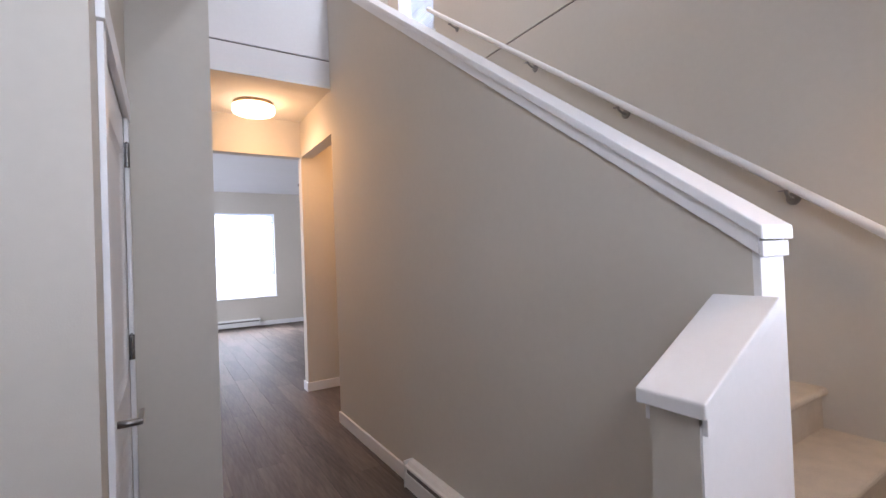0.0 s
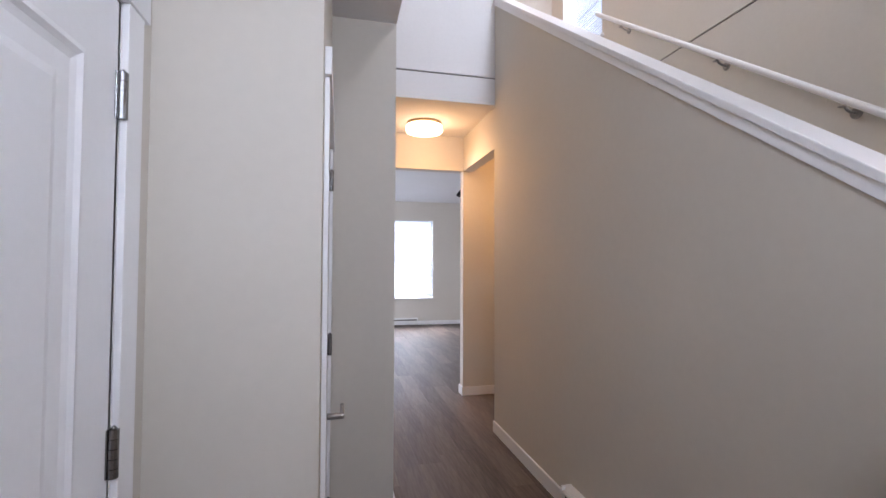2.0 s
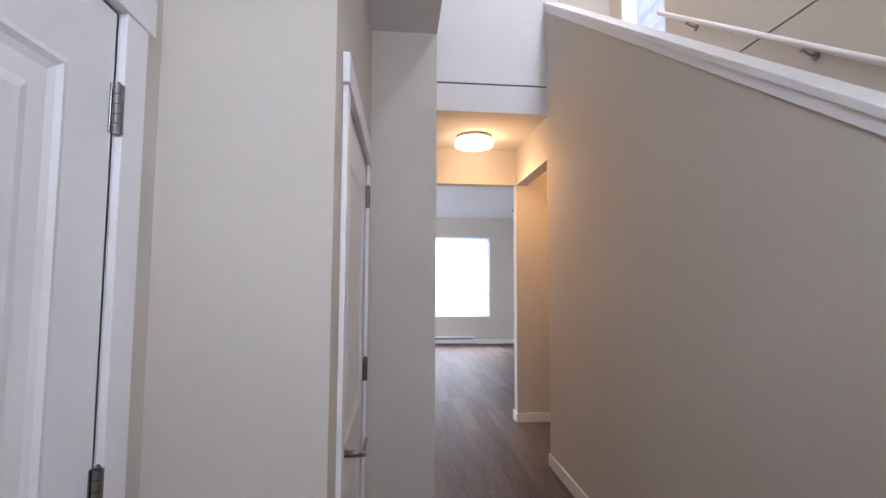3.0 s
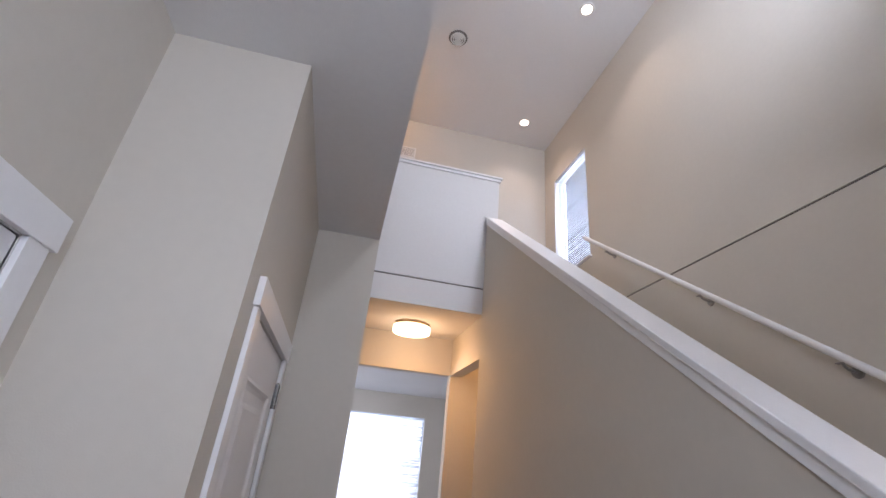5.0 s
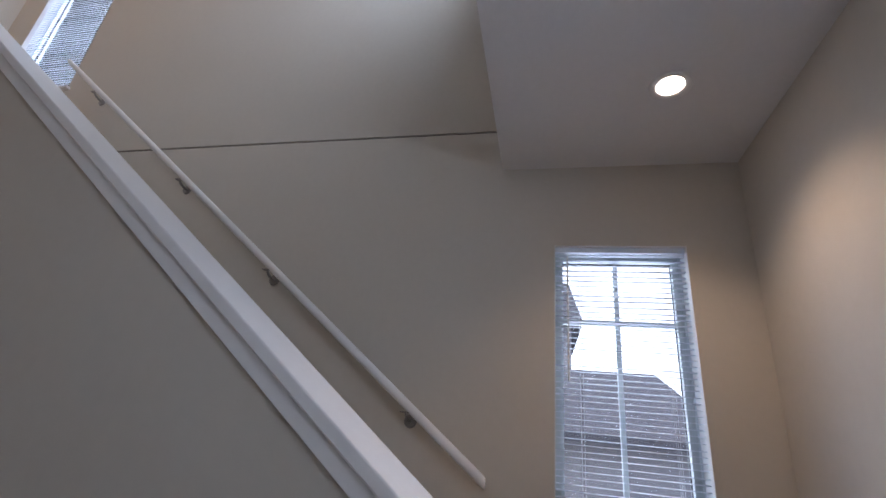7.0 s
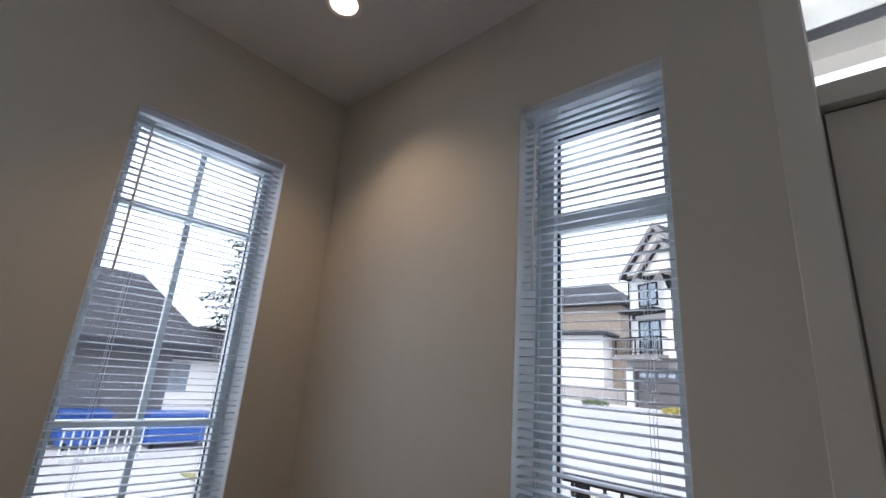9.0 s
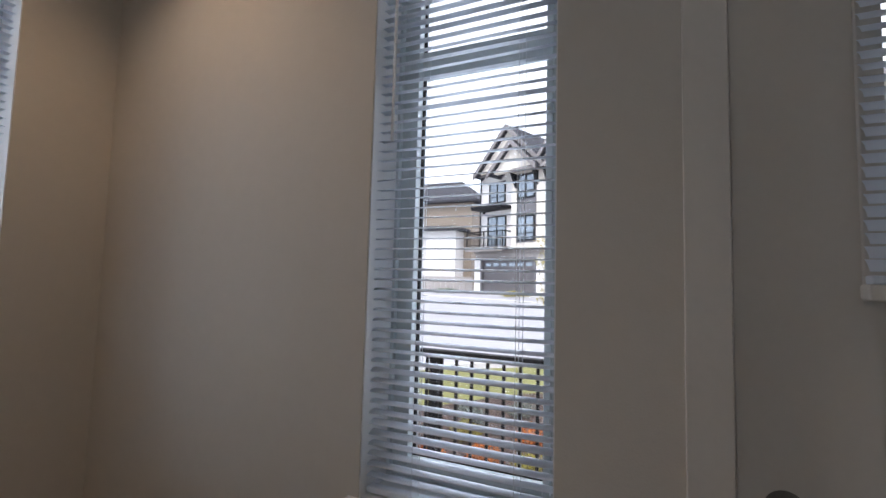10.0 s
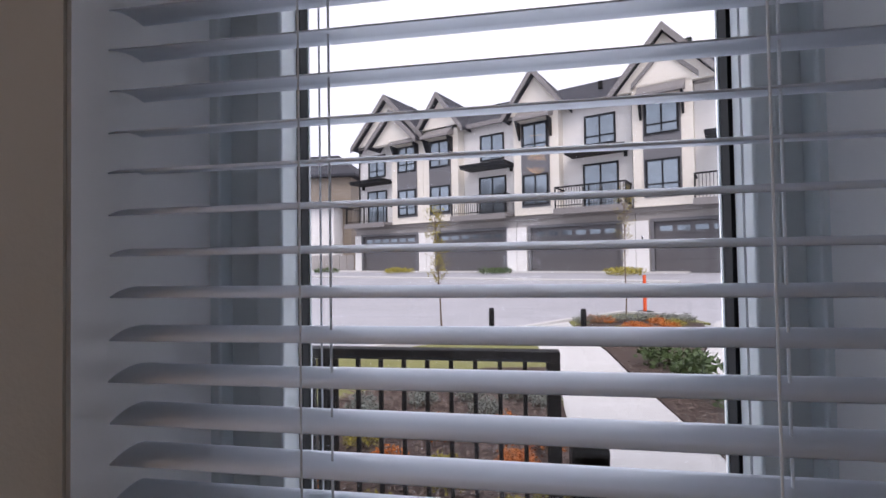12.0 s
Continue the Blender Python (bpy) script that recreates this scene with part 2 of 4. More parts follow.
def wall(name, axis, lo, hi, a0, a1, z0, z1, openings=(), mat=None):
    """A wall lo..hi thick across an axis (0: x, 1: y), a0..a1 long, with openings (from, to, bottom, top) cut through."""
    cuts = sorted({a0, a1, *[v for o in openings for v in o[:2]]})
    bm = bmesh.new()
    for p, q in zip(cuts, cuts[1:]):
        mid = (p + q) / 2
        holes = sorted(o[2:] for o in openings if o[0] < mid < o[1])
        levels = [z0] + [v for h in holes for v in h] + [z1]
        for s, e in zip(levels[::2], levels[1::2]):
            if e - s > 1e-4:
                if axis == 0:
                    add_box(bm, (lo, p, s), (hi, q, e))
                else:
                    add_box(bm, (p, lo, s), (q, hi, e))
    bmesh.ops.remove_doubles(bm, verts=bm.verts[:], dist=1e-5)
    seen = {}
    for f in bm.faces:
        seen.setdefault(tuple(round(c, 4) for c in f.calc_center_median()), []).append(f)
    bmesh.ops.delete(bm, geom=[f for fs in seen.values() if len(fs) > 1 for f in fs], context="FACES")
    return tagged(part(name, bm, mat or WALL), "warm greige painted drywall", "wall", kind="structure")


# ---- the shell of the house ----
YF, XE, ZC, ZU, ZT = -0.617, 2.63, 2.893, 3.125, 5.94
ZG = 3.152   # front wall, outer side wall, ceiling, upper floor, upper ceiling
TW = (1.10, 1.553, 0.98, 2.465)          # tall window: x, z
SW = (-0.348, 0.236, 1.00, 2.455)        # side window: y, z
UW = (3.942, 4.74, 3.778, 5.208)          # stair window: y, z
DW = (-0.19, 0.86, 0.0, 2.62)            # front door and transom: x, z
wall("wall_front", 1, YF - 0.25, YF, -2.2, XE + 0.3, -0.4, ZC, [TW, DW])
wall("wall_side", 0, XE, XE + 0.28, YF, 5.15, -0.4, ZG - 0.014, [SW])
wall("wall_side_upper", 0, XE, XE + 0.28, 0.0, 5.2, ZG, ZT, [UW])
tagged(part("shadow_gap_side", box((XE + 0.012, 0.3, ZG - 0.010), (XE + 0.27, 5.2, ZG)), GROOVE), "dark shadow gap across the wall", "trim", kind="structure")
ND = (0.33, 1.14, 0.0, 2.060)            # near door: y, z
wall("wall_closet", 0, -0.545, -0.425, YF, 1.43, 0, ZC, [ND])
wall("wall_return", 1, 1.31, 1.43, -0.425, 0.016, 0, ZC)
FD = (1.525, 2.375, 0.0, 2.060)            # far door: y, z
wall("wall_bath", 0, -0.09, 0.016, 1.43, 2.61, 0, ZC, [FD])
wall("wall_column", 1, 2.61, 2.72, -0.09, 0.386, 0, ZC)
wall("wall_hall_left", 0, 0.266, 0.386, 2.72, 4.95, 0, ZC)
wall("wall_upper_left", 0, 0.266, 0.386, 0.505, 2.72, ZU, ZT)
wall("wall_upper_left_end", 0, 0.266, 0.386, 2.72, 3.73, ZC, ZT)
# unseen wall, made this deep to trim the streak its opening throws
wall("wall_upper_front", 1, 0.02, 0.50, 0.386, XE, ZU, ZT, [(1.45, 2.15, 4.55, 5.55)])
wall("wall_upper_back", 1, 5.03, 5.15, -2.2, XE, ZU, ZT, [(-0.15, 0.66, ZU, 5.20)])
wall("wall_upper_end", 0, -2.3, -2.2, 3.6, 5.15, ZU, ZT)
wall("wall_upper_near", 1, 3.6, 3.72, -2.2, 0.266, ZU, ZT)
wall("wall_hall_end", 1, 4.83, 4.95, 0.386, XE, 0, ZC, [(0.386, 1.43, 0, 2.51)])
wall("wall_hall_right", 0, 1.43, 1.55, 3.73, 4.83, 0, ZC, [(3.80, 4.83, 0, 2.51)])
wall("wall_understair", 1, 3.72, 3.84, 1.55, XE, 0, ZC)
LW = (0.55, 2.285, 0.635, 2.482)            # living room window: x, z
wall("wall_back", 1, 10.55, 10.75, -3.0, 3.7, -0.4, 2.96, [LW])
wall("wall_living_right", 0, 3.7, 3.9, 4.95, 10.75, -0.4, 2.96)
wall("wall_living_front", 1, 4.95, 5.15, XE + 0.283, 3.7, -0.4, 2.96)
# its opening is for the added, unseen side window
wall("wall_living_left", 0, -3.2, -3.0, 4.95, 10.75, 0, 2.96, [(7.1, 8.9, 0.8, 2.4)])
wall("wall_living_near", 1, 4.83, 4.95, -3.0, 0.266, 0, 2.96)
wall("wall_closet_back", 0, -2.3, -2.2, YF, 2.72, 0, ZC)
wall("wall_bath_back", 1, 2.72, 2.8, -2.2, -0.09, 0, ZC)
for nm, a, b in (("ceiling_foyer", (-2.2, YF - 0.25, ZC), (XE, 0.505, ZU)), ("ceiling_passage", (-2.2, 0.505, ZC), (0.386, 2.72, ZU)),
                 ("ceiling_hall", (-2.2, 3.85, ZC), (1.52, 5.03, ZU)), ("ceiling_hall_side", (1.52, 4.06, ZC), (XE, 5.03, ZU)),
                 ("ceiling_living", (-3.2, 4.95, 2.94), (3.9, 10.75, 3.1)), ("ceiling_upper", (-2.3, 0.0, ZT), (XE + 0.3, 5.2, ZT + 0.2))):
    tagged(part(nm, box(a, b), CEIL), "off-white finely textured ceiling", "ceiling", kind="structure")

# header under the upper guard wall, with its shadow gap
hd = thing("upper_guard_wall", "guard wall of the upper landing over the hall, paled for daylight", "guard wall")
# header and panel take the paler ceiling colour for the daylight on them
part("header", box((0.386, 3.73, ZC - 0.013), (1.43, 3.85, ZU - 0.012)), CEIL, hd)
part("shadow_gap", box((0.386, 3.742, ZU - 0.009), (1.43, 3.84, ZU + 0.003)), GROOVE, hd, "dark shadow gap")
part("guard_panel", box((0.386, 3.73, ZU + 0.003), (1.52, 3.84, 4.305)), CEIL, hd)
part("cap_rail", box((0.386, 3.705, 4.322), (1.545, 3.865, 4.346), 0.004), TRIM, hd, "white cap rail")
part("cap_apron", box((0.386, 3.718, 4.292), (1.532, 3.852, 4.322), 0.003), TRIM, hd)

# floor: a dark bed under grey vinyl planks
floor = tagged(part("floor", box((-3.2, YF - 0.25, -0.12), (3.7, 10.75, -0.007)), SUBFLOOR), "dark grey-brown wood-look vinyl plank floor", "floor", kind="structure")


def plank_mesh(w, l):
    bm = box((-w / 2 + 0.0003, -l / 2 + 0.0003, -0.0075), (w / 2 - 0.0003, l / 2 - 0.0003, 0.0))
    top = [e for e in bm.edges if all(v.co.z > -0.001 for v in e.verts)]
    bmesh.ops.bevel(bm, geom=top, offset=0.0006, segments=1, affect="EDGES")
    me = bpy.data.meshes.new("plank")
    bm.to_mesh(me)
    bm.free()
    me.materials.append(PLANK)
    return me


plank_cache = {}
rng = random.Random(4)
for row in range(19):
    x = -0.42 + row * 0.178 + 0.089
    y = YF - rng.random() * 1.1
    while y < 10.55:
        a, b = max(y, YF), min(y + 1.22, 10.55)
        if b - a > 0.05:
            key = round(b - a, 2)
            if key not in plank_cache:
                plank_cache[key] = plank_mesh(0.178, key)
            ob = new("plank", plank_cache[key])
            ob.location = (x, (a + b) / 2, 0)
            ob.parent = floor
        y += 1.22
rest = []
for row in range(15):
    x = -0.42 - 0.178 * (row + 1)
    rest.append(((x + 0.0003, 4.95, -0.0075), (x + 0.177, 10.55, -0.0005)))
for row in range(6):
    x = XE + 0.02 + 0.178 * row
    rest.append(((x + 0.0003, 5.15, -0.0075), (x + 0.177, 10.55, -0.0005)))
tagged(part("plank_rest", boxes(rest), PLANK, floor), "wood-look planks", kind="stuff")

# baseboards
BB = 0.095


def baseboard(a, b):
    tagged(part("baseboard", box(a, b, 0.003), TRIM), "white painted baseboard", "baseboard", kind="structure")


XW0 = 1.410        # hall face of the stair knee wall
baseboard((XW0 - 0.016, 2.52, 0), (XW0, 3.742, BB))
baseboard((XW0 - 0.016, 0.6145, 0), (XW0, 1.02, BB))
baseboard((1.43, 4.812, 0), (2.6, 4.83, BB))
baseboard((1.414, 4.812, 0), (1.43, 4.962, BB))
baseboard((-0.05, 2.592, 0), (0.40, 2.61, BB))
baseboard((0.386, 2.60, 0), (0.402, 4.83, BB))
baseboard((-0.41, 1.294, 0), (0.022, 1.31, BB))
baseboard((-0.425, YF, 0), (-0.409, 0.30, BB))
baseboard((-3.0, 10.534, 0), (0.75, 10.55, BB))
baseboard((1.92, 10.534, 0), (3.7, 10.55, BB))
baseboard((0.86, YF, 0), (1.10, YF + 0.016, BB))

# ---- stair ----
XW1 = 1.535        # knee wall faces
CS = 0.7475                     # pitch of the flight
capz = lambda y: 1.443 + (y - 0.482) * CS
tagged(part("wall_stair", prism([(0.515, 0), (3.73, 0), (3.73, capz(3.73) - 0.03), (0.515, capz(0.515) - 0.03)], 0, XW0, XW1), WALL), "greige knee wall rising with the stair", "wall", kind="structure")
rail = thing("stair_cap_trim", "white painted sloping cap on the stair knee wall", "trim")
part("cap_board", prism([(0.482, capz(0.482) - 0.036), (0.482, capz(0.482)), (3.73, capz(3.73)), (3.73, capz(3.73) - 0.036)], 0, XW0 - 0.018, XW1 + 0.030, 0.004), TRIM, rail)
for nm, xa, xb in (("apron_hall", XW0 - 0.009, XW0), ("apron_stair", XW1, XW1 + 0.012)):
    part(nm, prism([(0.4958, capz(0.4958) - 0.082), (0.4958, capz(0.4958) - 0.036), (3.73, capz(3.73) - 0.036), (3.73, capz(3.73) - 0.082)], 0, xa, xb, 0.002), TRIM, rail)
part("apron_end", box((XW0 - 0.009, 0.4865, capz(0.482) - 0.078), (XW1 + 0.012, 0.4955, capz(0.482) - 0.037), 0.002), TRIM, rail)
part("end_board", box((XW0 - 0.002, 0.496, 0.0), (XW1 + 0.002, 0.515, capz(0.482) - 0.04), 0.002), TRIM, rail, "white board on the wall end")

lowz = lambda x: 1.083 + (x - 1.055) * 0.53
XL = XW0 - 0.002
tagged(part("wall_low_knee", prism([(1.077, 0), (XL, 0), (XL, lowz(XL) - 0.034), (1.077, lowz(1.077) - 0.034)], 1, 0.484, 0.594), WALL), "short greige knee wall beside the first steps", "wall", kind="structure")
low = thing("low_cap_trim", "white painted sloping cap on the short knee wall", "trim")
part("cap_board", prism([(1.055, lowz(1.055) - 0.034), (1.055, lowz(1.055)), (XL, lowz(XL)), (XL, lowz(XL) - 0.034)], 1, 0.458, 0.614, 0.004), TRIM, low)
part("apron_front", prism([(1.078, lowz(1.078) - 0.085), (1.078, lowz(1.078) - 0.034), (1.39, lowz(1.39) - 0.034), (1.39, lowz(1.39) - 0.085)], 1, 0.467, 0.4785, 0.002), TRIM, low)
part("apron_back", prism([(1.078, lowz(1.078) - 0.085), (1.078, lowz(1.078) - 0.034), (1.39, lowz(1.39) - 0.034), (1.39, lowz(1.39) - 0.085)], 1, 0.5945, 0.606, 0.002), TRIM, low)
part("side_panel", prism([(1.079, 0), (XL - 0.001, 0), (XL - 0.001, lowz(XL) - 0.07), (1.079, lowz(1.079) - 0.07)], 1, 0.4795, 0.4838), TRIM, low, "white painted side panel")

stair = thing("stair_flight", "carpeted beige stair with rounded nosings", "stair")


def carpet_step(z, y0, y1, x0, x1, riser, along=1):
    """One carpeted step with a rounded nose; along 1: rises towards +y, 0: towards +x."""
    lo, hi = (y0, y1) if along == 1 else (x0, x1)
    pts = [(hi + 0.03, z - riser), (hi + 0.03, z)]
    for k in range(7):
        a = radians(90 + 30 * k)
        pts.append((lo - 0.006 + 0.019 * math.cos(a), z - 0.019 + 0.019 * math.sin(a)))
    pts += [(lo, z - 0.045), (lo, z - riser)]
    if along == 1:
        return prism(pts, 0, x0, x1)
    return prism(pts, 1, y0, y1)


R, T = 0.1827, 0.2444
part("step", carpet_step(0.195, YF + 0.001, 0.478, 1.15, 1.395, 0.195, 0), CARPET, stair)
part("landing", carpet_step(0.385, YF + 0.001, 0.478, 1.395, XE - 0.001, 0.385, 0), CARPET, stair)
part("landing_back", box((XW1 + 0.003, 0.45, 0.1), (XE - 0.001, 0.56, 0.3845)), CARPET, stair)
for k in range(15):
    z = 0.385 + R * (k + 1)
    part("step", carpet_step(z, 0.545 + T * k, 0.545 + T * (k + 1), XW1 + 0.003, XE - 0.001, R if k < 14 else 0.18), CARPET, stair)
tagged(part("upper_floor", box((-2.2, 3.86, ZU - 0.02), (1.55, 5.03, ZU + 0.01)), CARPET), "beige carpeted upper floor", "floor", kind="structure")

# handrail on brackets
hr = thing("handrail", "white painted wooden handrail on nickel brackets", "handrail")
RX = 2.553
hz = lambda y: 1.69 + (y - 0.859) * 0.7525
ya, yb = 0.505, 3.93
bm = bmesh.new()
prof = [(math.cos(a) * 0.018, math.sin(a) * 0.023 + (0.004 if math.sin(a) > 0 else 0)) for a in [i * math.tau / 14 for i in range(14)]]
rows_ = []
for y in (ya, ya + 0.01, yb - 0.01, yb):
    s = 0.85 if y in (ya, yb) else 1.0
    rows_.append([bm.verts.new((RX + p * s, y, hz(y) - 0.03 + q * s)) for p, q in prof])
for r0, r1 in zip(rows_, rows_[1:]):
    for i in range(14):
        bm.faces.new((r0[i], r0[(i + 1) % 14], r1[(i + 1) % 14], r1[i]))
bm.faces.new(rows_[0])
bm.faces.new(rows_[-1][::-1])
part("rail", bm, TRIM, hr, smooth=True)
for y in (0.859, 1.71, 2.48, 3.516):
    z = hz(y) - 0.06
    br = part("bracket", tube((XE, y, z - 0.03), (XE - 0.008, y, z - 0.03), 0.030, 0.027, 18), NICKEL, hr, "nickel rail bracket", smooth=False)
    bm = bmesh.new()
    last = Vector((XE - 0.006, y, z - 0.03))
    for k in range(1, 7):
        a = radians(90 * k / 6)
        nxt = Vector((XE - 0.006 - (XE - 0.006 - RX) * math.sin(a), y, z - 0.03 + 0.032 * (1 - math.cos(a))))
        add_tube(bm, last, nxt, 0.0075, n=10)
        last = nxt
    part("arm", bm, NICKEL, br, smooth=True)
    part("saddle", box((RX - 0.012, y - 0.028, z + 0.0), (RX + 0.012, y + 0.028, z + 0.006), 0.002), NICKEL, br)


# ---- doors ----


def panel_door(name, label, w, h, at, turn, panels, mat, group="interior doors"):
    """A door that stands in local x 0..w, faces -y, is 35 mm thick; panels: (x0, x1, z0, z1) sunk and moulded on its face."""
    d = thing(name, label, "door", group, at, turn)
    bm = bmesh.new()
    add_box(bm, (0, 0.010, 0.012), (w, 0.035, h))
    zs = [0.012] + [v for p in sorted(panels, key=lambda p: p[2]) for v in p[2:]] + [h]
    x0, x1 = panels[0][0], panels[0][1]
    add_box(bm, (0, 0, 0.012), (x0, 0.010, h))
    add_box(bm, (x1, 0, 0.012), (w, 0.010, h))
    for s, e in zip(zs[::2], zs[1::2]):
        add_box(bm, (x0, 0, s), (x1, 0.010, e))
    part("leaf", bm, mat, d)
    for a, b, s, e in panels:
        bm = bmesh.new()
        rings = []
        for inset, y in ((0, 0.0), (0.012, -0.003), (0.022, 0.004), (0.036, 0.0085), (0.075, 0.0085), (0.095, 0.003)):
            rings.append([bm.verts.new(c) for c in ((a + inset, y, s + inset), (b - inset, y, s + inset), (b - inset, y, e - inset), (a + inset, y, e - inset))])
        for r0, r1 in zip(rings, rings[1:]):
            for i in range(4):
                bm.faces.new((r0[i], r0[(i + 1) % 4], r1[(i + 1) % 4], r1[i]))
        bm.faces.new(rings[-1])
        part("panel", bm, mat, d, "moulded raised panel")
    return d


def hinge(parent, x, z, y=-0.004):
    hg = part("hinge", boxes([((x - 0.012, y, z - 0.054), (x - 0.001, y + 0.004, z + 0.054)), ((x + 0.001, y, z - 0.054), (x + 0.012, y + 0.004, z + 0.054))], 0.001), DARKMETAL, parent, "dark steel hinge")
    bm = bmesh.new()
    for k in range(5):
        add_tube(bm, (x, y - 0.007, z - 0.054 + 0.0217 * k), (x, y - 0.007, z - 0.054 + 0.0217 * k + 0.0203), 0.0112, n=12)
    add_tube(bm, (x, y - 0.007, z + 0.055), (x, y - 0.007, z + 0.061), 0.0068, 0.002, n=12)
    part("knuckle", bm, DARKMETAL, hg)


def lever(parent, x, z, to):
    lv = part("lever_handle", tube((x, 0, z), (x, -0.008, z), 0.027, 0.026, 24), NICKEL, parent, "brushed nickel lever handle")
    bm = tube((x, -0.006, z), (x, -0.068, z), 0.011, n=14)
    part("neck", bm, NICKEL, lv, smooth=True)
    bm = box((min(x - 0.01 * to, x + 0.115 * to), -0.076, z - 0.009), (max(x - 0.01 * to, x + 0.115 * to), -0.062, z + 0.009), 0.004)
    part("lever", bm, NICKEL, lv)


def door_trim(name, w, h, at, turn, cw=0.085):
    """Flat white casing round an opening w wide in local x 0..w, on the face y = 0 towards -y, with a taller head board."""
    t = thing(name, "white painted flat door casing with a taller head board", "door casing", "door casings", at, turn)
    part("side_casing", box((-cw, -0.016, 0), (-0.004, 0, h + 0.004), 0.002), TRIM, t)
    part("side_casing", box((w + 0.004, -0.016, 0), (w + cw, 0, h + 0.004), 0.002), TRIM, t)
    part("head_casing", box((-cw - 0.02, -0.022, h + 0.004), (w + cw + 0.02, 0, h + 0.094), 0.002), TRIM, t)
    part("jamb", box((-0.004, 0, 0), (0.0, 0.11, h + 0.004)), TRIM, t)
    part("jamb", box((w, 0, 0), (w + 0.004, 0.11, h + 0.004)), TRIM, t)
    part("head_jamb", box((0.0, 0, h), (w, 0.11, h + 0.004)), TRIM, t)
    part("door_stop", boxes([((0, 0.046, 0), (0.012, 0.08, h)), ((w - 0.012, 0.046, 0), (w, 0.08, h)), ((0.012, 0.046, h - 0.012), (w - 0.012, 0.08, h))]), TRIM, t)


# the closet door, hinged beside the return wall: faces +x
NW = ND[1] - ND[0]
near = panel_door("closet_door", "closed white moulded two-panel interior door", NW - 0.003, 2.0575, (-0.428, ND[0] + 0.0015, 0), 90,
                  [(0.125, NW - 0.133, 0.22, 0.76), (0.125, NW - 0.133, 0.93, 1.89)], DOOR)
for z in (0.22, 1.045, 1.845):
    hinge(near, NW - 0.002, z)
lever(near, 0.065, 0.95, 1)
door_trim("closet_casing", NW, 2.060, (-0.425, ND[0], 0), 90)
# the passage door: faces +x too
FW = FD[1] - FD[0]
far = panel_door("passage_door", "closed white moulded two-panel interior door in the passage", FW - 0.003, 2.0575, (0.014, FD[0] + 0.0015, 0), 90,
                 [(0.125, FW - 0.133, 0.22, 0.76), (0.125, FW - 0.133, 0.93, 1.89)], DOOR)
for z in (0.22, 1.05, 1.895):
    hinge(far, FW - 0.002, z)
lever(far, 0.07, 0.94, 1)
door_trim("passage_casing", FW, 2.060, (0.016, FD[0], 0), 90, 0.07)
# a door on the upper landing: faces -y
up = panel_door("upper_door", "closed white interior door on the upper landing", 0.80, 2.028, (-0.146, 5.032, ZU), 0, [(0.125, 0.675, 0.22, 0.76), (0.125, 0.675, 0.93, 1.89)], DOOR)
door_trim("upper_casing", 0.81, 2.075, (-0.15, 5.03, ZU), 0)

# ---- front door with its transom ----
fd = thing("front_door", "closed greige front door with a small blind over its glass", "door", at=(0.794, YF - 0.03, 0), turn=180)
# local x runs towards -x of the world, y outwards
lx0, lx1, lz0, lz1 = 0.20, 0.71, 1.50, 2.06
part("leaf", boxes([((0.0025, 0, 0.02), (lx0, 0.045, 2.178)), ((lx1, 0, 0.02), (0.914, 0.045, 2.178)), ((lx0, 0, lz1), (lx1, 0.045, 2.178)), ((lx0, 0, 1.42), (lx1, 0.045, lz0)),
                    ((lx0, 0.012, 0.02), (lx1, 0.04, 1.42)), ((lx0, 0, 0.02), (lx1, 0.012, 0.22))], 0.0), FRONT, fd)
part("lower_panel", box((lx0 + 0.05, 0.004, 0.28), (lx1 - 0.05, 0.02, 1.36), 0.006), FRONT, fd)
part("lite_frame", boxes([((lx0 - 0.02, -0.012, lz0 - 0.02), (lx0 + 0.015, 0, lz1 + 0.02)), ((lx1 - 0.015, -0.012, lz0 - 0.02), (lx1 + 0.02, 0, lz1 + 0.02)),
                          ((lx0 + 0.015, -0.012, lz1 - 0.015), (lx1 - 0.015, 0, lz1 + 0.02)), ((lx0 + 0.015, -0.012, lz0 - 0.02), (lx1 - 0.015, 0, lz0 + 0.015))], 0.002), FRONT, fd)
pn = part("pane", box((lx0, 0.02, lz0), (lx1, 0.026, lz1)), GLASS, fd)
pn.visible_shadow = False
part("deadbolt", tube((0.07, 0, 1.13), (0.07, -0.022, 1.13), 0.030, 0.026, 24), DARKMETAL, fd, "dark deadbolt rose")
kn = part("knob_rose", tube((0.07, 0, 0.96), (0.07, -0.012, 0.96), 0.033, 0.030, 24), DARKMETAL, fd)
bm = bmesh.new()
bmesh.ops.create_uvsphere(bm, u_segments=20, v_segments=12, radius=0.028, matrix=Matrix.Translation((0.07, -0.052, 0.96)) @ Matrix.Diagonal((1, 0.8, 1, 1)))
add_tube(bm, (0.07, -0.01, 0.96), (0.07, -0.04, 0.96), 0.012, n=12)
part("knob", bm, DARKMETAL, fd, "dark metal knob", smooth=True)
ff = thing("front_door_frame", "greige painted frame and transom over the front door", "door frame")
part("jamb", box((0.797, YF - 0.25, 0), (0.8595, YF + 0.0, 2.62)), FRONT, ff)
part("jamb", box((-0.1895, YF - 0.25, 0), (-0.124, YF + 0.0, 2.62)), FRONT, ff)
part("casing", box((0.80, YF + 0.0, 0), (0.872, YF + 0.014, 2.60), 0.002), FRONT, ff)
part("casing", box((-0.20, YF + 0.0, 0), (-0.13, YF + 0.014, 2.60), 0.002), FRONT, ff)
part("head_casing", box((-0.22, YF, 2.60), (0.89, YF + 0.018, 2.69), 0.002), FRONT, ff)
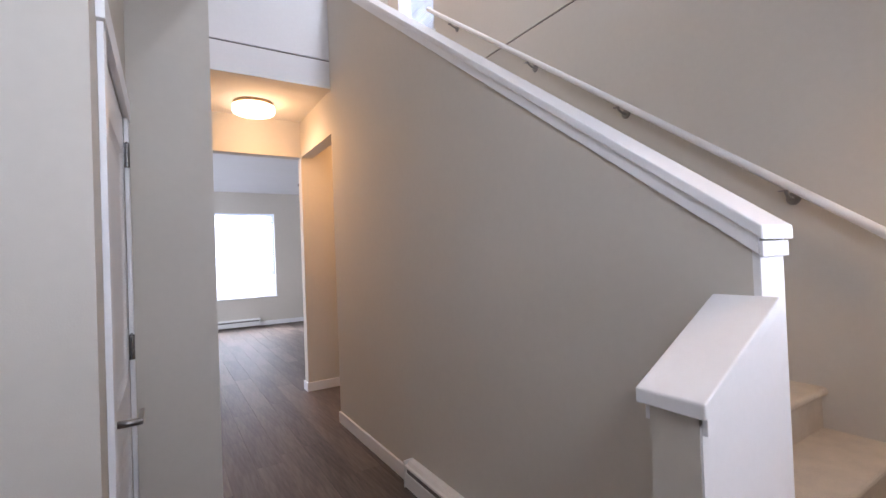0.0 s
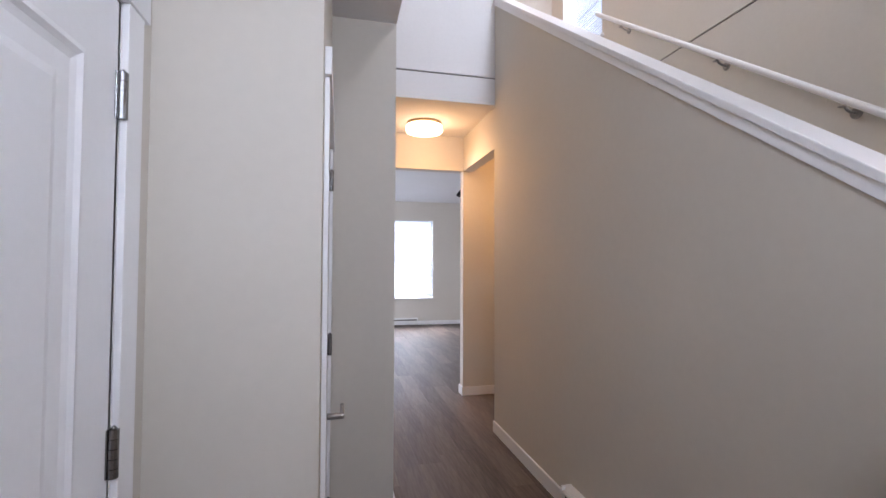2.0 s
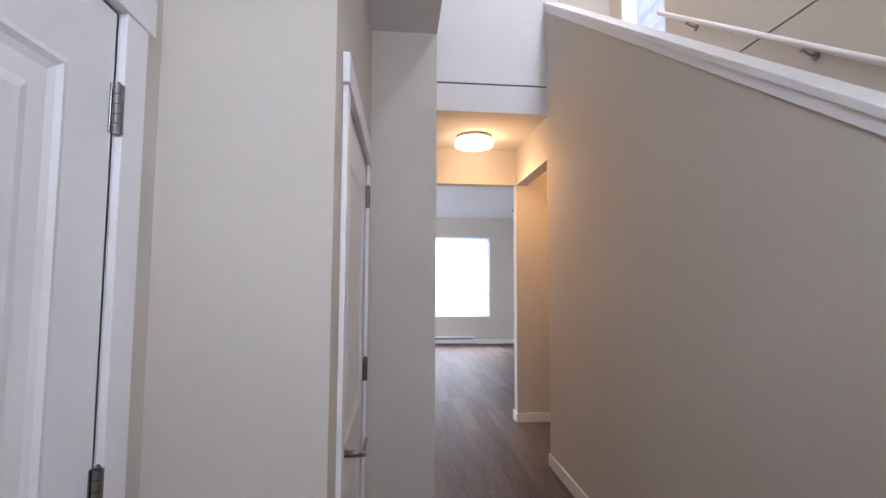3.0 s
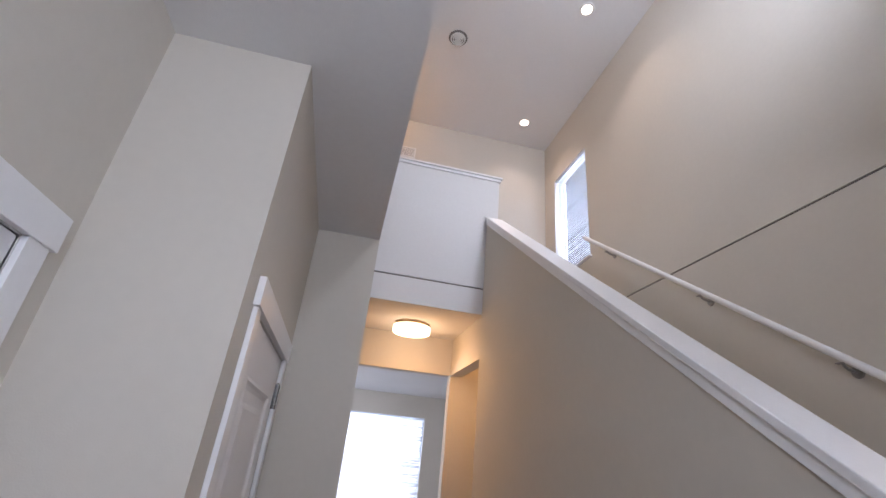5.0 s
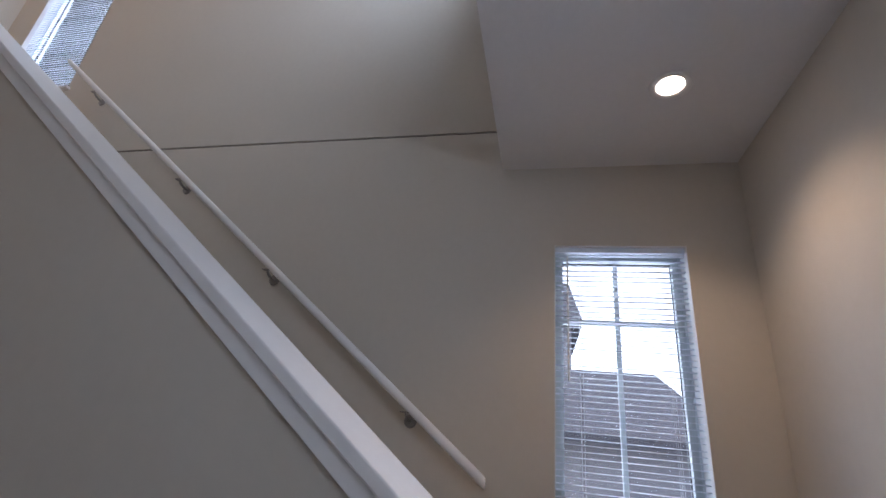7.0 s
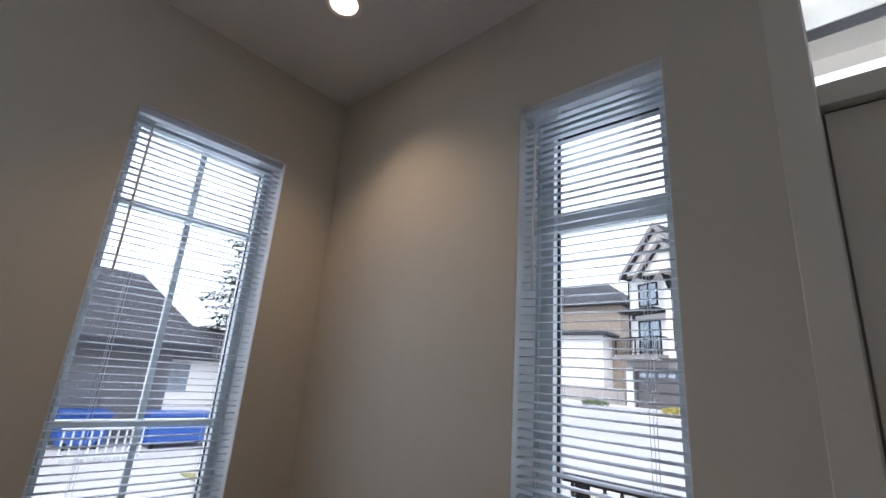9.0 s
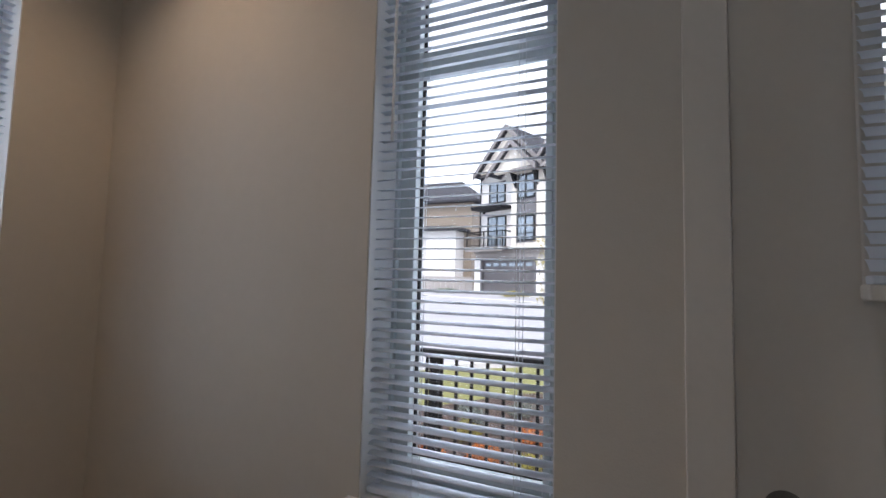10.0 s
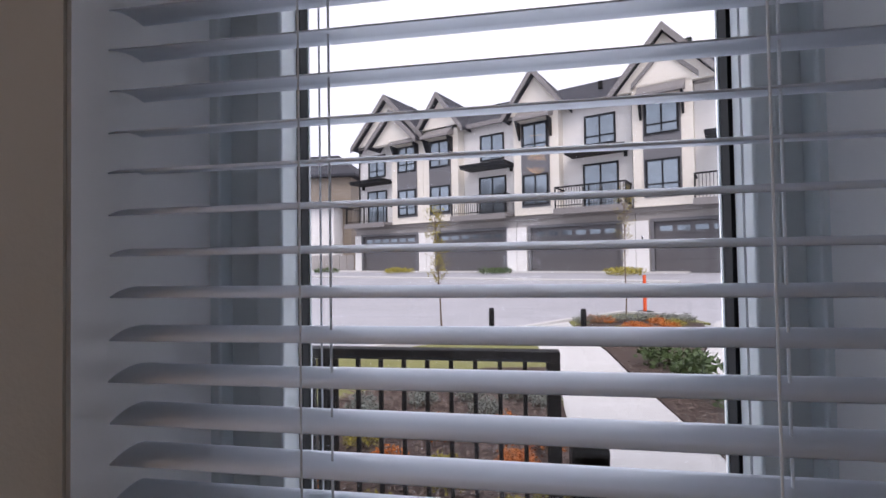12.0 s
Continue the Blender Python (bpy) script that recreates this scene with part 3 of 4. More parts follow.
part("transom_bar", box((-0.124, YF - 0.12, 2.184), (0.797, YF, 2.236), 0.002), FRONT, ff)
part("head", box((-0.124, YF - 0.25, 2.56), (0.797, YF, 2.62)), FRONT, ff)
part("weather_strip", boxes([((0.7918, YF - 0.06, 0), (0.7968, YF - 0.034, 2.18)), ((-0.1235, YF - 0.06, 0), (-0.1205, YF - 0.035, 2.18)), ((-0.12, YF - 0.06, 2.1785), (0.7915, YF - 0.034, 2.1837))]), GROOVE, ff, "black weather strip")
pn = part("transom_pane", box((-0.124, YF - 0.10, 2.236), (0.797, YF - 0.094, 2.56)), GLASS, ff)
pn.visible_shadow = False
part("threshold", box((-0.124, YF - 0.25, -0.02), (0.797, YF + 0.02, 0.018), 0.004), NICKEL, ff)

# ---- windows and their blinds; local x along the wall, y outwards ----


def window(name, label, w, z0, z1, at, turn, uprights=(), bars=(), depth=0.08, fw=0.035, fwr=None, sill=True):
    """fw: width of the frame at local x = 0, at the head and at the foot; fwr: at local x = w. A lip, a channel and a sash, then a black glazing rebate."""
    fr = fwr or fw
    win = tagged(new(name), label, "window", "house windows", "structure")
    win.matrix_world = pose(*at, 0, 0, turn)
    d = depth

    def ring(p, q, y0, y1):
        """A rectangular ring between two shares of the frame's width."""
        return [((fw * p, y0, z0 + fw * p), (fw * q, y1, z1 - fw * p)), ((w - fr * q, y0, z0 + fw * p), (w - fr * p, y1, z1 - fw * p)),
                ((fw * q, y0, z1 - fw * q), (w - fr * q, y1, z1 - fw * p)), ((fw * q, y0, z0 + fw * p), (w - fr * q, y1, z0 + fw * q))]

    f = part("window_frame", boxes(ring(0, 0.18, d, d + 0.07), 0.002), VINYL, win)
    part("channel", boxes(ring(0.18, 0.66, d + 0.016, d + 0.07)), VINYL, f)
    part("sash", boxes(ring(0.66, 1.0, d + 0.002, d + 0.030), 0.002), VINYL, f, "white vinyl sash")
    part("gasket", boxes(ring(0.70, 1.04, d + 0.0305, d + 0.044)), BLACKFRAME, win, "black glazing gasket")
    part("spacer", boxes(ring(0.70, 1.05, d + 0.0445, d + 0.0475)), VINYL, win, "pale spacer bar")
    part("cladding", boxes(ring(-0.12, 0.2, d + 0.072, d + 0.105)), BLACKFRAME, win, "black outer cladding")
    for x in uprights:
        part("muntin", box((x - 0.011, d + 0.035, z0 + fw), (x + 0.011, d + 0.058, z1 - fw), 0.002), VINYL, win)
    for z, half in bars:
        part("glazing_bar", box((fw, d + 0.022, z - half), (w - fr, d + 0.056, z + half), 0.002), VINYL, win)
    pane = part("pane", box((fw, d + 0.050, z0 + fw), (w - fr, d + 0.054, z1 - fw)), GLASS, win)
    pane.visible_shadow = False
    part("window_return", boxes([((0, 0.002, z0), (0.003, d, z1 - 0.003)), ((w - 0.003, 0.002, z0), (w, d, z1 - 0.003)), ((0, 0.002, z1 - 0.003), (w, d, z1))]), TRIM, win, "white painted window return")
    if sill:
        part("window_sill", box((-0.03, -0.03, z0 - 0.02), (w + 0.03, d, z0 + 0.002), 0.003), TRIM, win, "white painted sill board")
    return win


def slat_mesh(w, width):
    pts, n = [], 5
    for k in range(n + 1):
        u = -1 + 2 * k / n
        pts.append((u * width / 2, 0.0022 * (1 - u * u) + 0.0004))
    for k in range(n, -1, -1):
        u = -1 + 2 * k / n
        pts.append((u * width / 2, 0.0022 * (1 - u * u) - 0.0004))
    bm = prism(pts, 0, 0, w)
    bmesh.ops.recalc_face_normals(bm, faces=bm.faces[:])
    me = bpy.data.meshes.new("slat")
    bm.to_mesh(me)
    bm.free()
    me.materials.append(SLAT)
    me.polygons.foreach_set("use_smooth", [True] * len(me.polygons))
    return me


def blind(label, w, z0, z1, at, turn, tilt, spacing=0.0247, width=0.0256, ladders=(0.11,), cords=None, wand=None, y=0.035, jitter=3.0, seed=1, first=0.045, group="horizontal blinds"):
    b = thing("window_blind", label, "window blind", group, at, turn)
    r = random.Random(seed)
    part("headrail", box((0.004, y - 0.014, z1 - 0.028), (w - 0.004, y + 0.014, z1 - 0.001), 0.002), SLAT, b)
    me = slat_mesh(w - 0.012, width)
    z = z1 - first
    while z > z0 + 0.035:
        s = new("slat", me)
        s.parent = b
        s.location = (0.006 + r.uniform(-0.001, 0.001), y, z + r.uniform(-0.001, 0.001))
        s.rotation_euler = (radians(tilt + r.gauss(0, jitter)), radians(r.gauss(0, 0.12)), 0)
        z -= spacing
    part("bottom_rail", box((0.006, y - 0.013, z0 + 0.008), (w - 0.006, y + 0.013, z0 + 0.022), 0.003), SLAT, b)
    places = cords or [v for l in ladders for v in (l, w - l)]
    for x in places:
        for dx, yy, q in ((0, y - width / 2 - 0.001, 0.0007), (0, y + width / 2 + 0.001, 0.0007), (0.012, y, 0.0008)):
            part("ladder_cord", tube((x + dx, yy, z0 + 0.02), (x + dx, yy, z1 - 0.02), q, n=5), CORD, b)
    if wand is not None:
        part("tilt_wand", tube((wand, y - 0.022, z1 - 0.05), (wand, y - 0.024, z1 - 0.63), 0.0042, n=8), PLASTIC, b, "clear plastic tilt wand")
    return b


tw = TW[1] - TW[0]
window("window_1", "narrow tall white vinyl window beside the front door", tw, TW[2], TW[3], (TW[1], YF, 0), 180, (), [(2.085, 0.034)], depth=0.117, fw=0.064, fwr=0.047)
blind("white mini blind with open slats in the tall window", tw, TW[2], TW[3], (TW[1], YF, 0), 180, 10, wand=0.052, seed=3, first=0.0547, cords=(0.128, 0.366))
sw = SW[1] - SW[0]
window("window_2", "white vinyl window with glazing bars over the stair landing", sw, SW[2], SW[3], (XE, SW[1], 0), -90, (sw * 0.5,), [(2.115, 0.012), (1.33, 0.012)], depth=0.112, fw=0.042)
blind("white mini blind with open slats in the landing window", sw, SW[2], SW[3], (XE, SW[1], 0), -90, 2, wand=0.06, seed=5, jitter=2)
uw = UW[1] - UW[0]
window("window_3", "white vinyl window high over the stair", uw, UW[2], UW[3], (XE, UW[1], 0), -90)
blind("white mini blind half closed in the stair window", uw, UW[2], UW[3], (XE, UW[1], 0), -90, 64, seed=7)
lw = LW[1] - LW[0]
window("window_4", "wide white vinyl window in the living room", lw, LW[2], LW[3], (LW[0], 10.55, 0), 0, (lw / 2,), depth=0.09)
blind("white mini blind half closed in the living room window", lw, LW[2], LW[3], (LW[0], 10.55, 0), 0, 50, seed=8, ladders=(0.15, 0.6))
b = blind("white slatted blind on the front door glass", 0.57, 1.50, 2.06, (0.622, YF - 0.03, 0), 180, 48, width=0.026, spacing=0.0215, seed=11, y=-0.030, jitter=2.5, first=0.05)
part("valance", box((-0.006, -0.062, 2.03), (0.576, -0.050, 2.10), 0.003), FRONT, b, "beige valance")
part("base_rail", box((0.0, -0.050, 1.482), (0.57, -0.014, 1.508), 0.004), FRONT, b)
# assumed window, out of view, source of the streak in the stairwell
window("window_5", "plain assumed window over the foyer lighting the stairwell", 0.70, 4.55, 5.55, (2.15, 0.50, 0), 180, depth=0.26, sill=False)
# out of view, added only to light the living room
window("window_6", "unseen window added in the living room side wall for fill light", 1.8, 0.8, 2.4, (-3.0, 7.1, 0), 90, depth=0.05)

# ---- heaters ----


def heater(w, at, turn):
    """A baseboard heater, local x 0..w, on a wall at y = 0, facing -y."""
    h = thing("baseboard_heater", "white enamel electric baseboard heater with a dark slot", "heater", "baseboard heaters", at, turn)
    part("case", prism([(0, 0.02), (-0.062, 0.02), (-0.062, 0.105), (-0.045, 0.118), (-0.045, 0.128), (-0.05, 0.150), (-0.035, 0.168), (0, 0.172)], 0, 0.012, w - 0.012, 0.0), HEATER, h)
    # solid dark bar in place of the slot's shade
    part("slot", box((0.03, -0.058, 0.107), (w - 0.03, -0.030, 0.142)), GROOVE, h, "dark bar for the shade in the grille slot")
    part("lip", box((0.012, -0.066, 0.138), (w - 0.012, -0.040, 0.152), 0.003), HEATER, h)
    for x in (0, w - 0.012):
        part("end_cap", box((x, -0.067, 0.015), (x + 0.012, 0, 0.176), 0.004), HEATER, h)
    return h


heater(1.30, (XW0, 2.42, 0), -90)
heater(1.15, (0.77, 10.55, 0), 0)

# ---- lamps ----
fl = thing("flush_ceiling_lamp", "lit round white glass flush lamp with a bronze rim", "ceiling lamp", at=(0.90, 4.42, ZC))
part("rim", tube((0, 0, 0), (0, 0, -0.028), 0.175, 0.180, 40), BRASS, fl, "bronze metal rim")
bm = bmesh.new()
prof = [(0.168, -0.028), (0.185, -0.034), (0.188, -0.075), (0.178, -0.095), (0.12, -0.108), (0.0001, -0.112)]
rings = [[bm.verts.new((r * math.cos(i * math.tau / 40), r * math.sin(i * math.tau / 40), z)) for i in range(40)] for r, z in prof]
for r0, r1 in zip(rings, rings[1:]):
    for i in range(40):
        bm.faces.new((r0[i], r0[(i + 1) % 40], r1[(i + 1) % 40], r1[i]))
g = part("glass_shade", bm, LAMPGLASS, fl, "glowing opal glass shade", smooth=True)
g.visible_shadow = False
ul = thing("upper_ceiling_lamp", "lit round flush lamp on the upper landing", "ceiling lamp", at=(-0.3, 4.5, ZT))
part("glass_shade", tube((0, 0, 0), (0, 0, -0.09), 0.17, 0.16, 32), LAMPGLASS, ul).visible_shadow = False


def downlight(x, y, z):
    d = thing("recessed_downlight", "lit recessed downlight with a white rim", "downlight", "downlights", (x, y, z))
    bm = bmesh.new()
    prof = [(0.078, 0), (0.080, -0.004), (0.072, -0.007), (0.056, -0.004), (0.050, 0.0)]
    rings = [[bm.verts.new((r * math.cos(i * math.tau / 28), r * math.sin(i * math.tau / 28), q)) for i in range(28)] for r, q in prof]
    for r0, r1 in zip(rings, rings[1:]):
        for i in range(28):
            bm.faces.new((r0[i], r0[(i + 1) % 28], r1[(i + 1) % 28], r1[i]))
    part("rim", bm, PLASTIC, d, "white trim ring", smooth=True)
    part("bulb", tube((0, 0, 0.002), (0, 0, -0.003), 0.052, 0.050, 28), POTGLOW, d, "glowing lamp face").visible_shadow = False


downlight(2.072, -0.19, ZC)
downlight(2.116, 4.564, ZT)
downlight(2.062, 2.811, ZT)
vn = thing("round_ceiling_vent", "round off-white ceiling air vent with rings", "air vent", at=(0.90, 3.53, ZT))
# solid disc, coloured dark for the shade between the rings
part("plate", tube((0, 0, 0), (0, 0, -0.012), 0.105, 0.098, 32), GROOVE, vn, "dark plate for the shade in the vent throat")
for r in (0.085, 0.062, 0.040):
    bm = bmesh.new()
    rings = [[bm.verts.new((q * math.cos(i * math.tau / 32), q * math.sin(i * math.tau / 32), z)) for i in range(32)] for q, z in ((r, -0.010), (r - 0.004, -0.030), (r - 0.016, -0.026), (r - 0.014, -0.010))]
    for r0, r1 in zip(rings, rings[1:]):
        for i in range(32):
            bm.faces.new((r0[i], r0[(i + 1) % 32], r1[(i + 1) % 32], r1[i]))
    part("ring", bm, PLASTIC, vn, smooth=True)
part("hub", tube((0, 0, -0.01), (0, 0, -0.028), 0.024, 0.018, 24), PLASTIC, vn)

# return air grille high on the wall of the upper landing
rg = thing("return_air_grille", "pale slatted return air grille high on the upper wall", "air vent", at=(0.15, 5.03, 5.302))
part("frame", boxes([((0, -0.012, 0), (0.595, 0, 0.022)), ((0, -0.012, 0.153), (0.595, 0, 0.175)), ((0, -0.012, 0.022), (0.022, 0, 0.153)), ((0.573, -0.012, 0.022), (0.595, 0, 0.153))], 0.002), PLASTIC, rg)
# flat sheet on the wall, its dark colour is the duct's shade
part("backing", box((0.022, -0.003, 0.022), (0.573, -0.001, 0.153)), GROOVE, rg, "dark sheet for the shade in the duct")
for k in range(7):
    part("slat", prism([(-0.010, 0.024 + k * 0.0185), (-0.008, 0.024 + k * 0.0185), (-0.0035, 0.039 + k * 0.0185), (-0.0055, 0.039 + k * 0.0185)], 0, 0.022, 0.573), PLASTIC, rg)

# small ceiling spotlights in the living room
tl = thing("ceiling_spotlight", "dark bronze ceiling spotlight bar with two turned heads", "ceiling light", "", (2.33, 8.0, 2.94))
part("canopy", tube((0, 0, 0), (0, 0, -0.02), 0.06, 0.055, 24), IRON, tl)
part("stem", tube((0, 0, -0.02), (0, 0, -0.07), 0.008, n=10), IRON, tl)
part("bar", tube((0, -0.22, -0.075), (0, 0.22, -0.075), 0.011, n=12), IRON, tl)
for yy, dx in ((-0.17, -0.05), (0.17, -0.06)):
    part("head", tube((0, yy, -0.085), (dx, yy - 0.02, -0.19), 0.026, 0.045, 20), IRON, tl)


# ---- outdoors ----


UDIR = 155.5                         # the line of the townhouses across the street
ux, uy = math.cos(radians(UDIR)), math.sin(radians(UDIR))
OX, OY, GAP = 6.45, -26.98, 5.92     # the second unit's corner and the units' spacing


def ground_z(x, y):
    """Level at the house, rising towards the far side of the street."""
    ahead = (x - OX) * uy - (y - OY) * ux
    return -0.2 + 0.86 * min(1.0, max(0.0, (8.2 - ahead) / 5.0))


bm = bmesh.new()
xs = [-400, -150, -60, -40, -30] + [-24 + 2 * k for k in range(27)] + [40, 60, 150, 400]
ys = [400, 100, 20, 6, -0.4, -2, -4, -6, -8] + [-9.5 - 1.5 * k for k in range(20)] + [-45, -60, -150, -400]
grid = [[bm.verts.new((x, y, ground_z(x, y))) for x in xs] for y in ys]
for r0, r1 in zip(grid, grid[1:]):
    for i in range(len(xs) - 1):
        bm.faces.new((r0[i], r0[i + 1], r1[i + 1], r1[i]))
tagged(part("ground", bm, ASPHALT), "pale grey asphalt street and ground", "road", kind="structure")


def patch(name, label, category, outline, mat, thick=0.03, kind="structure"):
    """A flat bed or slab on the ground, with a real edge."""
    bm = bmesh.new()
    top = [bm.verts.new((x, y, ground_z(x, y) + thick)) for x, y in outline]
    low = [bm.verts.new((x, y, ground_z(x, y) - 0.05)) for x, y in outline]
    bm.faces.new(top)
    n = len(outline)
    for i in range(n):
        bm.faces.new((top[i], top[(i + 1) % n], low[(i + 1) % n], low[i]))
    bmesh.ops.triangulate(bm, faces=bm.faces[:])
    return tagged(part(name, bm, mat), label, category, kind=kind)


LAWN = [(9.0, -2.6), (8.0, -4.6), (5.0, -7.0), (2.7, -8.9), (1.05, -10.5), (0.93, -10.1), (0.78, -6.2), (0.78, -2.6)]
BED_A = [(3.6, -2.4), (3.5, -5.0), (2.6, -6.3), (1.7, -6.9), (0.80, -7.0), (0.82, -2.4)]
PATHWAY = [(1.0, -2.3), (0.77, -5.7), (0.95, -10.3), (1.02, -10.95), (0.0, -11.7), (-0.22, -8.2), (-0.22, -6.6), (-0.30, -4.0), (-0.35, -2.3)]
BED_B = [(-0.32, -3.0), (-0.24, -6.6), (-0.24, -8.2), (-0.1, -11.0), (-1.6, -12.3), (-3.0, -11.5), (-2.4, -9.6), (-1.3, -7.4), (-1.2, -3.0)]
FRINGE = [(-0.02, -11.0), (-0.05, -11.9), (-1.7, -13.4), (-3.0, -12.6), (-3.2, -11.6), (-1.6, -12.2)]
DRIVE = [(-1.22, -2.3), (-1.32, -7.4), (-2.42, -9.6), (-3.25, -11.6), (-4.6, -13.4), (-9.0, -13.0), (-9.0, -2.3)]
patch("lawn", "short green lawn in front of the house", "lawn", LAWN, GRASS, 0.02)
patch("planting_bed", "dark bark mulch bed", "planting bed", BED_A, MULCH, 0.06)
patch("pavement_path", "pale concrete front path", "path", PATHWAY, CONCRETE, 0.045)
patch("planting_bed_far", "dark bark mulch bed beside the path", "planting bed", BED_B, MULCH, 0.06)
patch("lawn_fringe", "strip of lawn at the kerb", "lawn", FRINGE, GRASS, 0.05)
patch("pavement_drive", "pale concrete driveway", "driveway", DRIVE, CONCRETE, 0.03)
# kerbs along the street
K = [(9.2, -4.3), (5.1, -7.15), (2.75, -9.05), (1.0, -10.75), (0.0, -11.85), (-1.7, -13.55), (-3.2, -12.75)]
for (xa, ya_), (xb, yb_) in zip(K, K[1:]):
    d = Vector((xb - xa, yb_ - ya_, 0)).normalized()
    nrm = Vector((-d.y, d.x, 0)) * 0.07
    bm = bmesh.new()
    vs = []
    for z in (-0.1, 0.10):
        for p, s in (((xa, ya_), 1), ((xb, yb_), 1), ((xb, yb_), -1), ((xa, ya_), -1)):
            vs.append(bm.verts.new((p[0] + nrm.x * s, p[1] + nrm.y * s, ground_z(*p) + z)))
    bm.faces.new(vs[4:])
    for i in range(4):
        bm.faces.new((vs[i], vs[(i + 1) % 4], vs[4 + (i + 1) % 4], vs[4 + i]))
    tagged(part("kerb", bm, CONCRETE), "pale concrete kerb along the street", "kerb", kind="structure")
# porch
tagged(part("porch_slab", box((-1.6, -2.35, -0.3), (3.9, YF - 0.25, -0.03), 0.01), CONCRETE), "concrete porch slab", "porch", kind="structure")
pr = thing("porch_roof", "pale porch soffit with a cream beam over the front door", "porch roof")
part("soffit", box((-1.8, -2.2, 3.40), (1.02, YF - 0.26, 3.47)), GREYSIDE, pr, "grey soffit")
part("beam", box((-1.8, -2.2, 3.22), (1.0, -2.05, 3.34)), SIDING, pr, "cream painted beam")
part("beam_trim", box((-1.8, -2.21, 3.34), (1.0, -2.045, 3.40)), GREYSIDE, pr)

# railing of the porch
rl = thing("porch_railing", "black metal railing with square pickets on the porch", "railing")
part("top_rail", box((1.14, -2.18, 1.045), (3.85, -2.12, 1.085), 0.004), IRON, rl)
part("bottom_rail", box((1.14, -2.165, 0.06), (3.85, -2.135, 0.09), 0.002), IRON, rl)
me = None
for k in range(28):
    x = 1.27 + k * 0.095
    if me is None:
        first = part("picket", box((-0.008, -0.008, 0.09), (0.008, 0.008, 1.045)), IRON, rl)
        me = first.data
        first.location = (x, -2.15, 0)
    else:
        o = new("picket", me)
        o.parent, o.location = rl, (x, -2.15, 0)
for x in (1.165, 2.075, 2.99, 3.83):
    part("post", box((x - 0.025, -2.175, -0.03), (x + 0.025, -2.125, 1.045), 0.003), IRON, rl)
ub = thing("garden_hose_box", "black round-topped utility box by the railing", "utility box", at=(1.03, -2.22, -0.03))
bm = box((-0.07, -0.05, 0), (0.07, 0.05, 0.72), 0.01)
add_tube(bm, (0, -0.05, 0.72), (0, 0.05, 0.72), 0.07, n=24)
part("body", bm, IRON, ub)

# ---- plants ----


def leaf_clump(name, label, at, size, height, n, mat, seed, leaf=0.03, group="bedding plants", stems=True):
    r = random.Random(seed)
    pl = thing(name, label, "plant", group, at)
    bm = bmesh.new()
    st = bmesh.new()
    for _ in range(n):
        a, q = r.random() * math.tau, math.sqrt(r.random())
        h = height * (0.25 + 0.75 * r.random()) * (1 - 0.45 * q)
        c = Vector((math.cos(a) * q * size, math.sin(a) * q * size, h))
        if stems and r.random() < 0.3:
            add_tube(st, (c.x * 0.3, c.y * 0.3, 0), c, 0.003, 0.0015, 4)
        for _ in range(3):
            d = Vector((r.uniform(-1, 1), r.uniform(-1, 1), r.uniform(-0.2, 1))).normalized() * leaf * r.uniform(0.6, 1.5)
            s = d.cross(Vector((r.uniform(-1, 1), r.uniform(-1, 1), r.uniform(-1, 1)))).normalized() * leaf * 0.38
            o = c + Vector((r.uniform(-1, 1), r.uniform(-1, 1), r.uniform(-1, 1))) * leaf
            bm.faces.new([bm.verts.new(o), bm.verts.new(o + d * 0.5 + s), bm.verts.new(o + d), bm.verts.new(o + d * 0.5 - s)])
    part("foliage", bm, mat, pl)
    if stems:
        part("stems", st, BARK, pl)
    else:
        st.free()
    return pl


r = random.Random(17)
for (x0, x1, y0, y1), count in (((0.85, 3.3, -5.6, -2.4), 3600), ((-1.2, -0.28, -7.4, -3.0), 1300), ((-2.1, -0.3, -11.4, -8.3), 900)):
    bm = bmesh.new()
    for _ in range(count):
        x, y = r.uniform(x0, x1), r.uniform(y0, y1)
        if y < -8.2 and x < -1.35 + (y + 8.3) * 0.35:
            continue
        o = Vector((x, y, ground_z(x, y) + 0.062 + r.random() * 0.012))
        a, l = r.random() * math.tau, r.uniform(0.012, 0.04)
        d = Vector((math.cos(a), math.sin(a), r.uniform(-0.3, 0.3))) * l
        s = Vector((-math.sin(a), math.cos(a), r.uniform(-0.4, 0.4))) * l * 0.35
        up = Vector((0, 0, 0.008))
        v = [bm.verts.new(o + q) for q in (-d - s, d - s, d + s, -d + s)] + [bm.verts.new(o + up)]
        for i in range(4):
            bm.faces.new((v[i], v[(i + 1) % 4], v[4]))
    tagged(part("bark_chips", bm, CHIP), "loose brown bark chips on the planting bed", "mulch", kind="stuff")
r = random.Random(21)
spots = [(2.55, -2.75), (2.15, -2.95), (1.75, -2.75), (1.35, -3.0), (2.75, -3.4), (2.2, -3.6), (1.75, -3.5), (1.3, -3.7), (2.6, -4.1), (2.0, -4.3), (1.45, -4.4), (1.05, -3.3), (1.05, -4.2), (2.9, -2.8)]
for k, (x, y) in enumerate(spots):
    warm = (ORANGE, YELLOWG, ORANGE, YELLOWG, ORANGE)[k % 5]
    leaf_clump("heather_plant", "orange and yellow low heather plant in bark mulch", (x + r.uniform(-0.08, 0.08), y, ground_z(x, y) + 0.05), 0.17, 0.24, 240, warm, 30 + k, 0.022)
